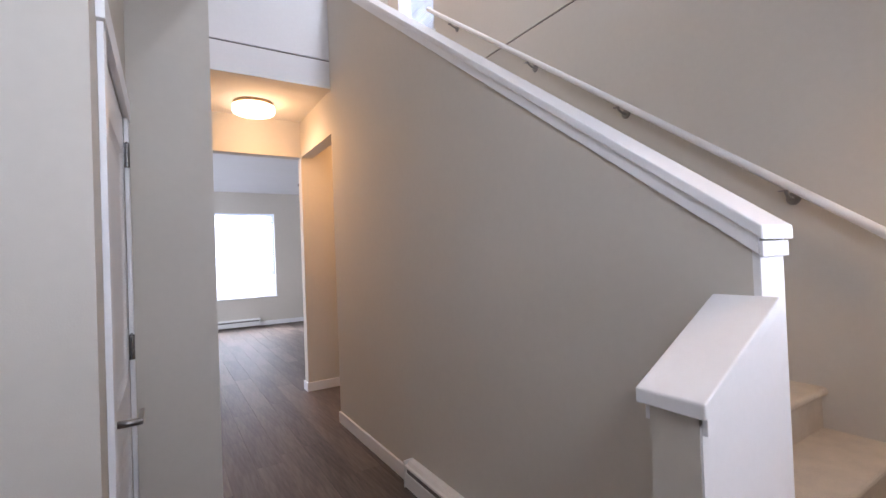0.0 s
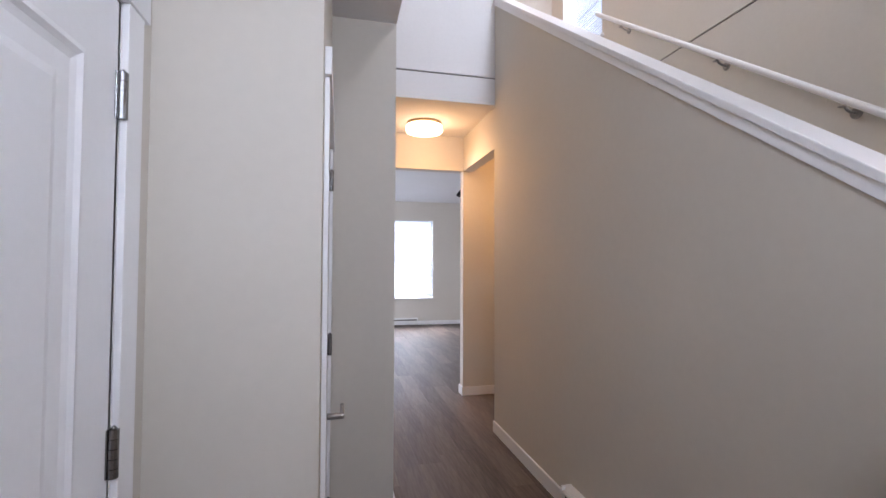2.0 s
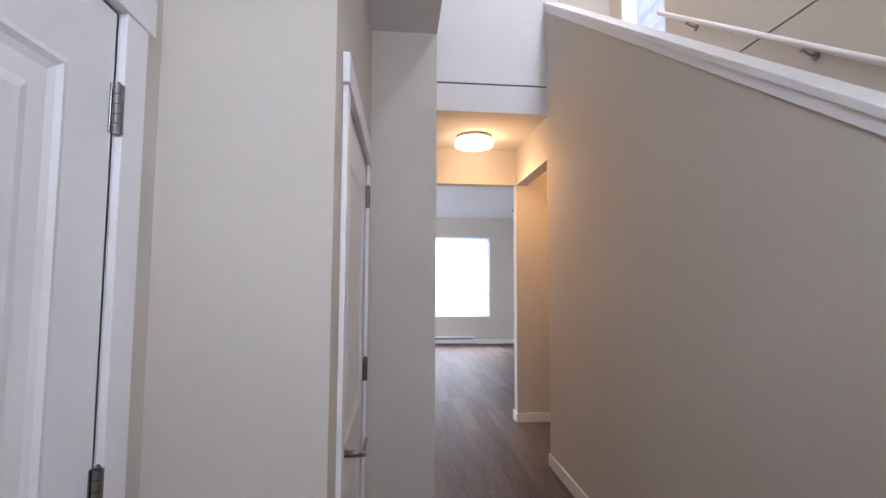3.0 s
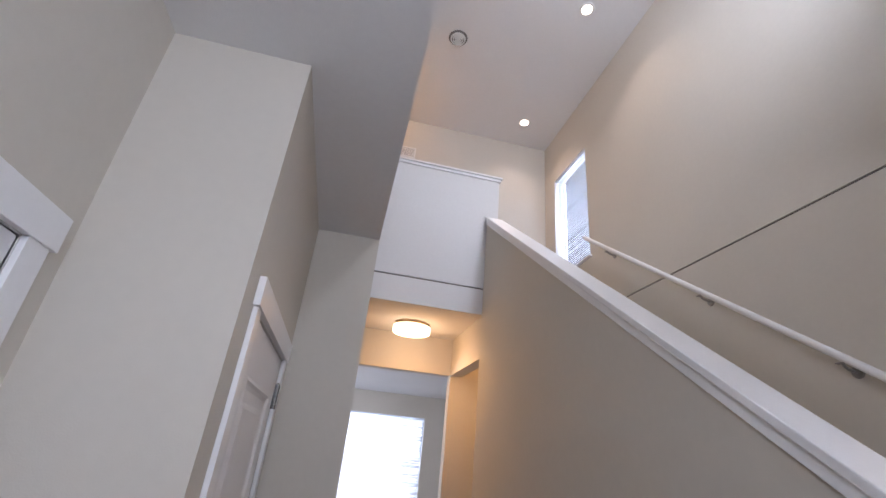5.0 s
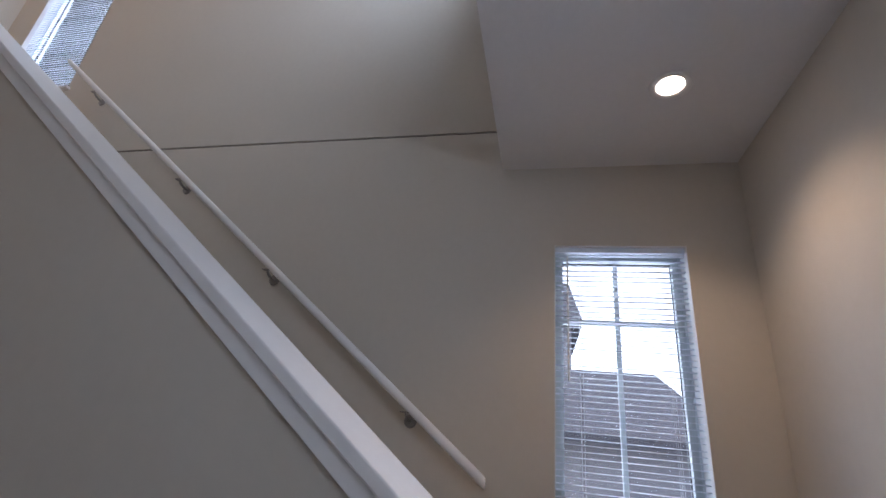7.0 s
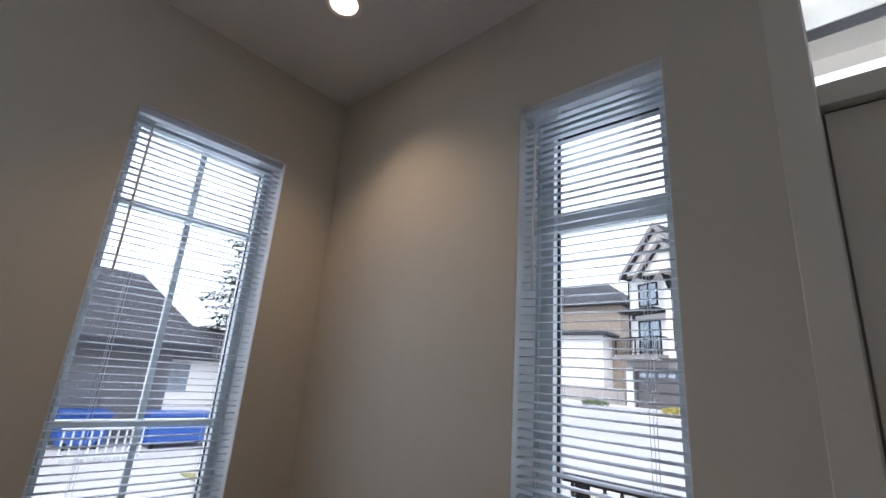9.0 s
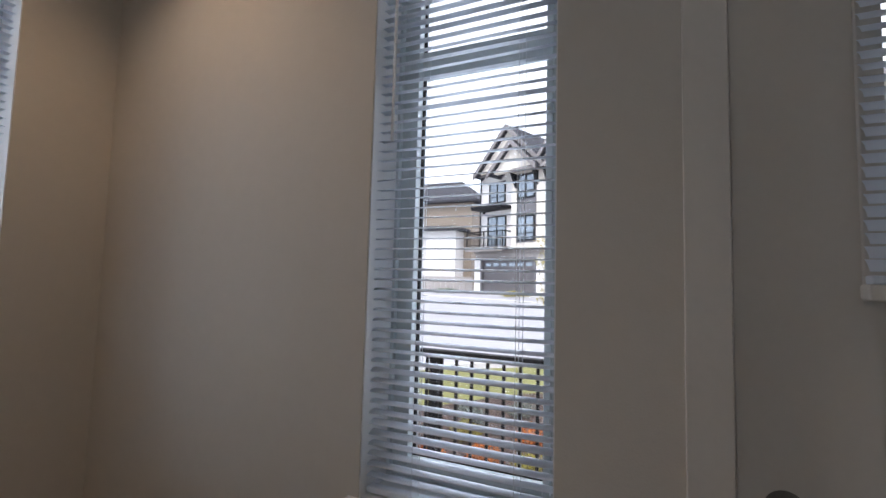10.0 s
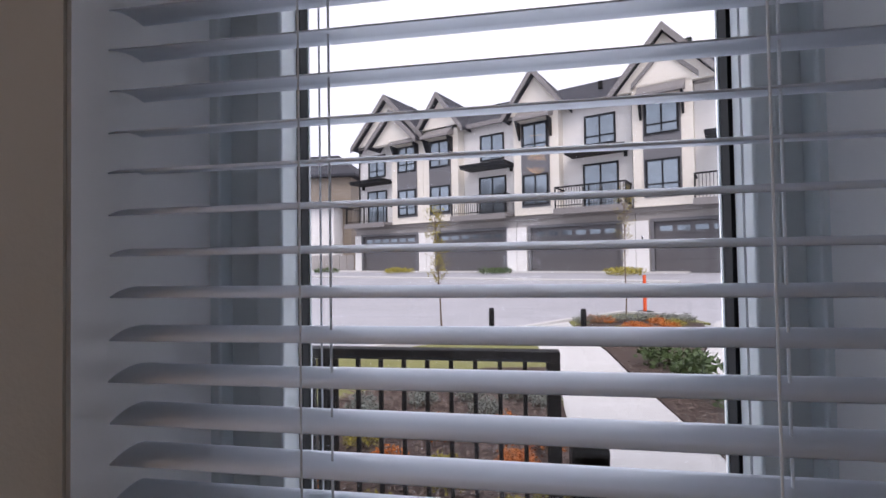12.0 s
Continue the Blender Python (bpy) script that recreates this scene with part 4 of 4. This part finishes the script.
for k, (x, y) in enumerate([(2.9, -4.9), (2.3, -5.2), (1.8, -5.4), (1.3, -5.5), (1.0, -5.3), (2.7, -4.6), (1.6, -4.9)]):
    leaf_clump("lavender_plant", "grey-green lavender tuft in bark mulch", (x, y, ground_z(x, y) + 0.05), 0.16, 0.21, 170, GREYLEAF, 60 + k, 0.03)
for k, (x, y) in enumerate([(2.95, -3.1), (1.2, -2.75), (3.2, -3.6)]):
    leaf_clump("low_shrub", "dark green low shrub in bark mulch", (x, y, ground_z(x, y) + 0.05), 0.2, 0.34, 260, GREENLEAF, 80 + k, 0.035)
for k in range(16):
    x, y = -0.45 - r.random() * 2.0, -9.3 - r.random() * 2.2
    if x < -0.9 - (y + 9.3) * -0.9 and y > -10:
        x = -0.6 - r.random() * 0.9
    leaf_clump("heather_plant", "orange low heather plant in bark mulch", (x, y, ground_z(x, y) + 0.05), 0.20, 0.20, 150, ORANGE if k % 6 else YELLOWG, 100 + k, 0.03)
for k in range(8):
    x = -0.3 - k * 0.34
    y = -11.3 - 0.12 * k + (0.25 * (k - 5) if k > 5 else 0)
    leaf_clump("lavender_plant", "grey-green lavender tuft in bark mulch", (x, y, ground_z(x, y) + 0.05), 0.22, 0.25, 120, GREYLEAF, 130 + k, 0.035)
for k, (x, y, h) in enumerate([(-0.98, -6.6, 0.40), (-0.85, -6.2, 0.44), (-0.72, -7.2, 0.34), (-0.95, -4.5, 0.50), (-1.0, -4.0, 0.5), (-0.98, -5.4, 0.40)]):
    leaf_clump("leafy_shrub", "green broad-leaved shrub beside the path", (x, y, ground_z(x, y) + 0.05), 0.22, h, 75, GREENLEAF, 150 + k, 0.085, "shrubs")


def sapling(at, height, lean, seed, leaves, leafmat):
    r = random.Random(seed)
    t = thing("young_tree", "slim young tree with bare twigs and few leaves", "tree", "young street trees", at)
    bm = bmesh.new()
    pts = [Vector((lean * k / 6 * height + r.uniform(-0.02, 0.02), r.uniform(-0.02, 0.02), height * k / 6)) for k in range(7)]
    for k in range(6):
        add_tube(bm, pts[k], pts[k + 1], 0.022 * (1 - k / 8), 0.022 * (1 - (k + 1) / 8), 7)
    part("trunk", bm, BARK, t)
    tw_, lf = bmesh.new(), bmesh.new()
    for _ in range(34):
        k = r.uniform(0.42, 0.98)
        o = Vector((lean * k * height, 0, height * k))
        a = r.random() * math.tau
        d = Vector((math.cos(a) * 0.55, math.sin(a) * 0.55, 0.9)).normalized() * r.uniform(0.3, 0.62) * height * 0.32
        add_tube(tw_, o, o + d, 0.006, 0.002, 5)
        for _ in range(3):
            q = r.uniform(0.3, 1)
            e = Vector((r.uniform(-1, 1), r.uniform(-1, 1), r.uniform(0, 1))) * 0.16
            add_tube(tw_, o + d * q, o + d * q + e, 0.003, 0.001, 4)
            for _ in range(leaves):
                c = o + d * q + e * r.random() + Vector((r.uniform(-1, 1), r.uniform(-1, 1), r.uniform(-1, 1))) * 0.04
                v = Vector((r.uniform(-1, 1), r.uniform(-1, 1), r.uniform(-1, 1))).normalized() * 0.035
                s = v.cross(Vector((r.uniform(-1, 1), 1, r.uniform(-1, 1)))).normalized() * 0.016
                lf.faces.new([lf.verts.new(c), lf.verts.new(c + v * 0.5 + s), lf.verts.new(c + v), lf.verts.new(c + v * 0.5 - s)])
    part("twigs", tw_, BARK, t)
    part("leaves", lf, leafmat, t)


sapling((2.69, -9.1, ground_z(2.69, -9.1)), 2.5, 0.05, 1, 5, YELLOWG)
sapling((-1.73, -13.2, ground_z(-1.73, -13.2)), 3.3, 0.0, 2, 3, YELLOWG)


def bollard(at):
    b = thing("path_bollard", "short black bollard beside the front path", "bollard", "path bollards", at)
    part("post", tube((0, 0, 0), (0, 0, 0.50), 0.055, n=20), IRON, b)
    part("cap", tube((0, 0, 0.50), (0, 0, 0.58), 0.058, 0.045, 20), IRON, b)
    part("foot", tube((0, 0, -0.02), (0, 0, 0.03), 0.075, n=20), CONCRETE, b)


bollard((1.76, -9.75, ground_z(0, -9.75) + 0.02))
bollard((-0.02, -9.32, ground_z(0, -9.3) + 0.05))
sp = thing("safety_post", "orange plastic safety post with a dark foot in the street", "safety post", at=(-2.4, -13.9, ground_z(-2.4, -13.9)))
part("post", tube((0, 0, 0.05), (0, 0, 1.08), 0.05, 0.045, 16), SAFETY, sp)
part("base", tube((0, 0, 0), (0, 0, 0.06), 0.24, 0.18, 20), IRON, sp)

# ---- the row of townhouses across the street ----
def far_window(parent, x0, x1, z0, z1, y, name="window", mullions=1, transom=True, frame_mat=None):
    fm = frame_mat or BLACKFRAME
    w = part(name, boxes([((x0, y - 0.05, z0), (x0 + 0.09, y + 0.02, z1)), ((x1 - 0.09, y - 0.05, z0), (x1, y + 0.02, z1)), ((x0 + 0.09, y - 0.05, z1 - 0.09), (x1 - 0.09, y + 0.02, z1)), ((x0 + 0.09, y - 0.05, z0), (x1 - 0.09, y + 0.02, z0 + 0.09))]), fm, parent, "dark framed window")
    part("pane", box((x0 + 0.09, y - 0.01, z0 + 0.09), (x1 - 0.09, y + 0.01, z1 - 0.09)), FARGLASS, w)
    bars = []
    for k in range(mullions):
        xm = x0 + (x1 - x0) * (k + 1) / (mullions + 1)
        bars.append(((xm - 0.035, y - 0.045, z0 + 0.09), (xm + 0.035, y + 0.0, z1 - 0.09)))
    if transom:
        zm = z0 + (z1 - z0) * 0.30
        bars.append(((x0 + 0.09, y - 0.043, zm - 0.03), (x1 - 0.09, y, zm + 0.03)))
    if bars:
        part("glazing_bars", boxes(bars), fm, w)
    return w


def gable_roof(parent, xc, half, z0, rise, y0, y1, thick=0.16):
    """Two roof slopes meeting on a ridge that runs in local y."""
    rf = part("gable_roof", prism([(xc - half, z0), (xc, z0 + rise), (xc + half, z0), (xc + half, z0 + thick), (xc, z0 + rise + thick * 1.25), (xc - half, z0 + thick)], 1, y0, y1), ROOF, parent, "charcoal shingle gable roof")
    part("barge_board", prism([(xc - half, z0 - 0.16), (xc, z0 + rise - 0.16), (xc + half, z0 - 0.16), (xc + half, z0 + thick + 0.02), (xc, z0 + rise + thick * 1.25 + 0.02), (xc - half, z0 + thick + 0.02)], 1, y0 - 0.06, y0 + 0.03), FASCIA, rf, "taupe barge board")
    return rf


def townhouse(at, half, rise, xc=1.22, wide=False, nested=False):
    """A three-storey unit, local x to the right along the street, front towards -y."""
    W = 5.9
    h = thing("townhouse", "cream three-storey townhouse with charcoal roof and double garage", "house", "row of townhouses", at, UDIR)
    part("base_wall", boxes([((0, 0.1, -0.3), (0.75, 9, 2.75)), ((5.25, 0.1, -0.3), (W, 9, 2.75)), ((0.75, 0.1, 2.3), (5.25, 9, 2.75)), ((0.75, 0.6, -0.3), (5.25, 9, 2.3))]), BASEGREY, h, "grey ground floor wall")
    for x in (0.0, 5.35):
        part("pilaster", box((x, -0.02, -0.3), (x + 0.55, 0.14, 2.35), 0.01), SIDINGW, h, "white pilaster")
    part("belt", box((-0.02, -0.05, 2.72), (W + 0.02, 0.6, 2.95)), FASCIA, h)
    gd = part("garage_door", box((0.77, 0.22, -0.05), (5.23, 0.30, 2.28)), GARAGE, h, "charcoal sectional garage door")
    for k in range(4):
        part("door_section", box((0.79, 0.195, 0.0 + k * 0.565), (5.21, 0.225, 0.555 + k * 0.565), 0.008), GARAGE, gd)
    for k in range(6):
        x = 1.0 + k * 0.70
        part("door_lite", box((x, 0.185, 1.85), (x + 0.5, 0.20, 2.08)), FARGLASS, gd)
    part("door_trim", boxes([((0.63, 0.02, -0.1), (0.77, 0.2, 2.42)), ((5.23, 0.02, -0.1), (5.37, 0.2, 2.42)), ((0.77, 0.02, 2.28), (5.23, 0.2, 2.42))]), GREYSIDE, h)
    part("upper_wall", box((2.4, 0.5, 2.95), (W, 9, 8.4)), SIDINGW, h, "white lap siding")
    bay = part("bay", box((0, -0.2, 2.95), (2.45, 9, 8.5)), SIDING, h, "cream lap siding bay")
    # lap shadow lines
    part("lap_boards", boxes([((-0.005, -0.212, 2.97 + k * 0.2), (2.455, -0.2, 3.0 + k * 0.2)) for k in range(27)]), SIDING, bay)
    part("lap_boards", boxes([((2.46, 0.488, 2.97 + k * 0.2), (W, 0.5, 3.0 + k * 0.2)) for k in range(27)]), SIDINGW, h)
    part("panel_strip", box((0.45, -0.25, 3.35), (1.98, -0.2, 7.75)), GREYSIDE, h, "grey panel between the bay windows")
    far_window(h, 0.52, 1.91, 3.45, 5.05, -0.26)
    far_window(h, 0.52, 1.91, 6.15, 7.70, -0.26)
    aw = part("awning", prism([(-0.9, 7.78), (-0.9, 7.9), (-0.2, 8.42), (-0.2, 7.95)], 0, 0.25, 2.18), FASCIA, h, "dark awning over the bay window")
    for x in (0.32, 2.03):
        part("awning_bracket", prism([(-0.8, 7.8), (-0.2, 7.8), (-0.2, 6.9), (-0.28, 6.9)], 0, x, x + 0.09), BLACKFRAME, aw)
    far_window(h, 3.55, 5.05, 6.25, 7.75, 0.48)
    far_window(h, 3.45, 5.15, 3.12, 5.35, 0.48, "sliding_door", 1, False)
    part("canopy", boxes([((2.9, -0.75, 5.72), (5.6, 0.5, 5.86)), ((2.85, -0.8, 5.84), (5.65, 0.5, 5.92))]), BLACKFRAME, h, "flat dark canopy")
    bl = part("balcony", boxes([((2.46, -1.05, 2.96), (5.75, 0.5, 3.10)), ((2.42, -1.1, 2.80), (5.8, -1.0, 3.06))]), FASCIA, h, "grey balcony")
    part("rail", boxes([((2.46, -1.02, 4.08), (5.75, -0.96, 4.15)), ((2.46, -1.0, 3.2), (5.75, -0.97, 3.24)), ((2.46, -1.0, 4.08), (2.52, 0.4, 4.15)), ((5.69, -1.0, 4.08), (5.75, 0.4, 4.15))]), IRON, bl)
    part("balusters", boxes([((2.5 + k * 0.13, -1.0, 3.1), (2.522 + k * 0.13, -0.978, 4.1)) for k in range(25)] + [((5.71, -0.9 + k * 0.13, 3.1), (5.732, -0.878 + k * 0.13, 4.1)) for k in range(10)]), IRON, bl)
    for x in (2.46, 4.08, 5.69):
        part("rail_post", box((x, -1.02, 3.1), (x + 0.06, -0.96, 4.15)), IRON, bl)
    part("downspout", tube((W - 0.06, 0.42, 0.2), (W - 0.06, 0.42, 8.3), 0.05, n=8), BLACKFRAME, h, "black downspout")
    part("wall_lamp", box((5.42, 0.34, 5.5), (5.56, 0.5, 5.75)), IRON, h)
    part("house_sign", box((0.16, -0.035, 1.2), (0.40, -0.02, 1.75)), SIDINGW, h)
    part("sign_bars", boxes([((0.25, -0.042, 1.3), (0.31, -0.034, 1.45)), ((0.25, -0.042, 1.5), (0.31, -0.034, 1.65))]), IRON, h)
    part("main_roof", prism([(0.05, 8.38), (4.4, 10.9), (8.9, 8.38), (8.9, 8.2), (4.4, 10.7), (0.05, 8.2)], 0, -0.02, W + 0.02), ROOF, h, "charcoal shingle roof")
    part("eave_board", box((2.5, 0.0, 8.18), (W + 0.02, 0.14, 8.42)), FASCIA, h)
    gy = -0.55
    part("gable_wall", prism([(xc - half + 0.35, 8.3), (xc, 8.3 + rise * (1 - 0.35 / half) + 0.0), (xc + half - 0.35, 8.3)], 1, -0.2, 2.5), SIDING, h)
    gable_roof(h, xc, half, 8.05, rise, gy, 4.4)
    if wide:
        part("gable_trim", prism([(xc - 1.35, 8.6), (xc, 10.0), (xc + 1.35, 8.6), (xc + 1.35, 8.38), (xc, 9.78), (xc - 1.35, 8.38)], 1, -0.32, -0.2), FASCIA, h)
    if nested:      # a lower gable in front of the main one
        part("front_gable_wall", prism([(xc - 0.75 - 1.7, 8.0), (xc - 0.75, 9.75), (xc - 0.75 + 1.7, 8.0)], 1, -0.62, -0.2), SIDING, h)
        gable_roof(h, xc - 0.75, 2.0, 7.85, 1.95, -0.95, 0.5)
    part("roof_vent", box((3.9, 2.0, 9.6), (4.1, 2.2, 10.0)), IRON, h)
    return h


small = None
for i in range(-1, 4):
    at = (OX + ux * GAP * i, OY + uy * GAP * i, 0.68)
    if i == -1:
        end = townhouse(at, 2.95, 3.0, 2.75, True, True)
        for o in end.children_recursive:     # the end unit is built the other way round
            o.data.transform(Matrix.Translation((5.9, 0, 0)) @ Matrix.Diagonal((-1, 1, 1, 1)))
            o.data.flip_normals()
    elif i == 2:
        townhouse(at, 2.35, 2.75, 1.35, True)
    elif small is None:
        small = townhouse(at, 1.75, 2.3)
    else:
        copy_thing(small, pose(*at, 0, 0, UDIR))
patch("pavement_aprons", "pale concrete garage aprons and sidewalk", "pavement", [(OX + ux * a + uy * b, OY + uy * a - ux * b) for a, b in [(-14 + 2 * k, -0.2) for k in range(15)] + [(14 - 2 * k, 4.4) for k in range(15)]], CONCRETE, 0.06)
for i in range(0, 5):
    s = GAP * (i - 1)
    c = Vector((OX + ux * s + uy * 2.6, OY + uy * s - ux * 2.6, 0))
    c.z = ground_z(c.x, c.y) + 0.05
    leaf_clump("verge_shrubs", "low green verge planting between garage aprons", c, 0.8, 0.2, 170, YELLOWG if i % 2 else GREENLEAF, 200 + i, 0.10, "verge planting", False)

# ---- houses further off ----


def plain_house(name, label, a, b, z0, zt, rise, wallmat, ridge_axis=0, over=0.5, hip=0.0):
    h = thing(name, label, "house", "", ((a[0] + b[0]) / 2, (a[1] + b[1]) / 2, z0))
    cx, cy = (a[0] + b[0]) / 2, (a[1] + b[1]) / 2
    dx, dy, dz = abs(a[0] - b[0]) / 2, abs(a[1] - b[1]) / 2, zt - z0
    part("walls", box((-dx, -dy, -0.4), (dx, dy, dz)), wallmat, h)
    bm = bmesh.new()
    ex, ey = dx + over, dy + over
    if ridge_axis == 0:
        r0, r1 = (-ex + hip, 0, dz + rise), (ex - hip, 0, dz + rise)
    else:
        r0, r1 = (0, -ey + hip, dz + rise), (0, ey - hip, dz + rise)
    lo = [bm.verts.new((x, y, dz - 0.1)) for x, y in ((-ex, -ey), (ex, -ey), (ex, ey), (-ex, ey))]
    mid = [bm.verts.new((v.co.x, v.co.y, dz + 0.1)) for v in lo]
    a0, a1 = bm.verts.new(r0), bm.verts.new(r1)
    bm.faces.new(lo[::-1])
    for i in range(4):
        bm.faces.new((lo[i], lo[(i + 1) % 4], mid[(i + 1) % 4], mid[i]))
    if ridge_axis == 0:
        fs = [(mid[0], mid[1], a1, a0), (mid[2], mid[3], a0, a1), (mid[1], mid[2], a1), (mid[3], mid[0], a0)]
    else:
        fs = [(mid[1], mid[2], a1, a0), (mid[3], mid[0], a0, a1), (mid[0], mid[1], a0), (mid[2], mid[3], a1)]
    for f in fs:
        bm.faces.new(f)
    part("roof", bm, ROOF, h, "charcoal shingle roof")
    return h


th = plain_house("taupe_house", "taupe house with a dark hipped roof", (14.2, -47), (30, -35), 0.3, 8.3, 3.2, TAUPE, 0, 0.6, 4.0)
wg = plain_house("white_wing", "low white house wing with a flat dark roof", (14.9, -38.4), (22, -33.2), 0.3, 5.7, 0.7, SIDINGW, 0, 0.6, 2.0)
part("stone_base", box((-3.6, -2.68, -0.3), (3.6, -2.55, 1.7)), BASEGREY, wg, "grey stone base")
for x in (-3.0, -1.3, 1.6):
    far_window(wg, x, x + 1.0, 3.3, 4.5, -2.62, transom=False)
fn = thing("timber_fence", "grey timber fence panels beside the townhouses", "fence", at=(12.9, -32.0, 0.3))
for k in range(9):
    part("board", box((k * 0.55, 0, 0), (k * 0.55 + 0.5, 0.06, 1.5)), BASEGREY, fn)
nb = plain_house("neighbour_house", "dark grey neighbour house under a charcoal roof", (12.4, -3.2), (18.6, 7.0), -0.2, 1.75, 2.0, GREYSIDE, 1, 0.6, 0.85)
far_window(nb, 1.6, 2.6, 0.4, 1.5, -5.13)
n2 = plain_house("white_bungalow", "white rendered bungalow with a charcoal roof", (21, -13.5), (28, -4.6), -0.2, 1.6, 1.5, SIDINGW, 1, 0.5, 1.5)
for y in (-3.0, 0.2, 2.4):
    part("window", box((-3.56, y, 0.5), (-3.5, y + 1.0, 1.6)), FARGLASS, n2, "dark window")
plain_house("grey_house", "tall grey house far behind", (27, -1.15), (36, 8), -0.2, 8.0, 4.0, GREYSIDE, 1, 0.6, 0.5)
for k, (x, y0, y1) in enumerate(((11.7, -3.95, -2.75), (12.0, -2.1, -1.4))):
    bn = thing("blue_bin", "blue plastic waste bin with a lid", "waste bin", "blue bins", (x, (y0 + y1) / 2, -0.2))
    hy = (y1 - y0) / 2
    part("tub", prism([(-hy, 0.08), (hy, 0.08), (hy + 0.04, 0.6), (-hy - 0.04, 0.6)], 0, -0.35, 0.35, 0.02), BLUE, bn)
    part("lid", box((-0.4, -hy - 0.06, 0.6), (0.4, hy + 0.06, 0.66), 0.015), BLUE, bn)
    for yy in (-hy + 0.1, hy - 0.1):
        part("wheel", tube((-0.3, yy - 0.03, 0.08), (-0.3, yy + 0.03, 0.08), 0.08, n=14), IRON, bn)
yr = thing("yard_railing", "white metal yard railing beside the street", "railing", at=(10.4, -2.4, -0.2))
part("rails", boxes([((0, 0, 0.50), (0.05, 1.2, 0.54)), ((0, 0, 0.08), (0.05, 1.2, 0.12))]), VINYL, yr)
for k in range(10):
    part("picket", box((0.01, 0.02 + k * 0.125, 0.0), (0.035, 0.045 + k * 0.125, 0.5)), VINYL, yr)


def fir(at, height, radius, seed):
    r = random.Random(seed)
    t = thing("fir_tree", "tall dark green fir with drooping open branches", "tree", "firs", at)
    part("trunk", tube((0, 0, 0), (0, 0, height), radius * 0.09, 0.02, 9), BARK, t)
    bm = bmesh.new()
    levels = int(height * 2.6)
    for k in range(levels):
        f = k / levels
        z = height * (0.08 + 0.92 * f)
        reach = radius * (1 - f) ** 0.8 + 0.12
        for _ in range(9):
            a = r.random() * math.tau
            l = reach * r.uniform(0.55, 1.1)
            d = Vector((math.cos(a), math.sin(a), -0.12 + r.uniform(-0.1, 0.15)))
            for m in range(int(5 + l * 6)):
                q = l * (m + 1) / (5 + l * 6)
                c = Vector((0, 0, z)) + d * q
                for _ in range(2):
                    v = (d + Vector((r.uniform(-1, 1), r.uniform(-1, 1), r.uniform(-0.9, 0.3)))).normalized() * 0.30
                    s = v.cross(Vector((r.uniform(-0.3, 0.3), r.uniform(-0.3, 0.3), 1))).normalized() * 0.07
                    bm.faces.new([bm.verts.new(c - s * 0.6), bm.verts.new(c + v * 0.5 + s), bm.verts.new(c + v), bm.verts.new(c + v * 0.5 - s)])
    part("branches", bm, FIR, t)


fir((23.8, -9.8, -0.2), 10.8, 3.5, 3)
fir((-13.5, -40.0, 0.3), 19.5, 2.6, 4)
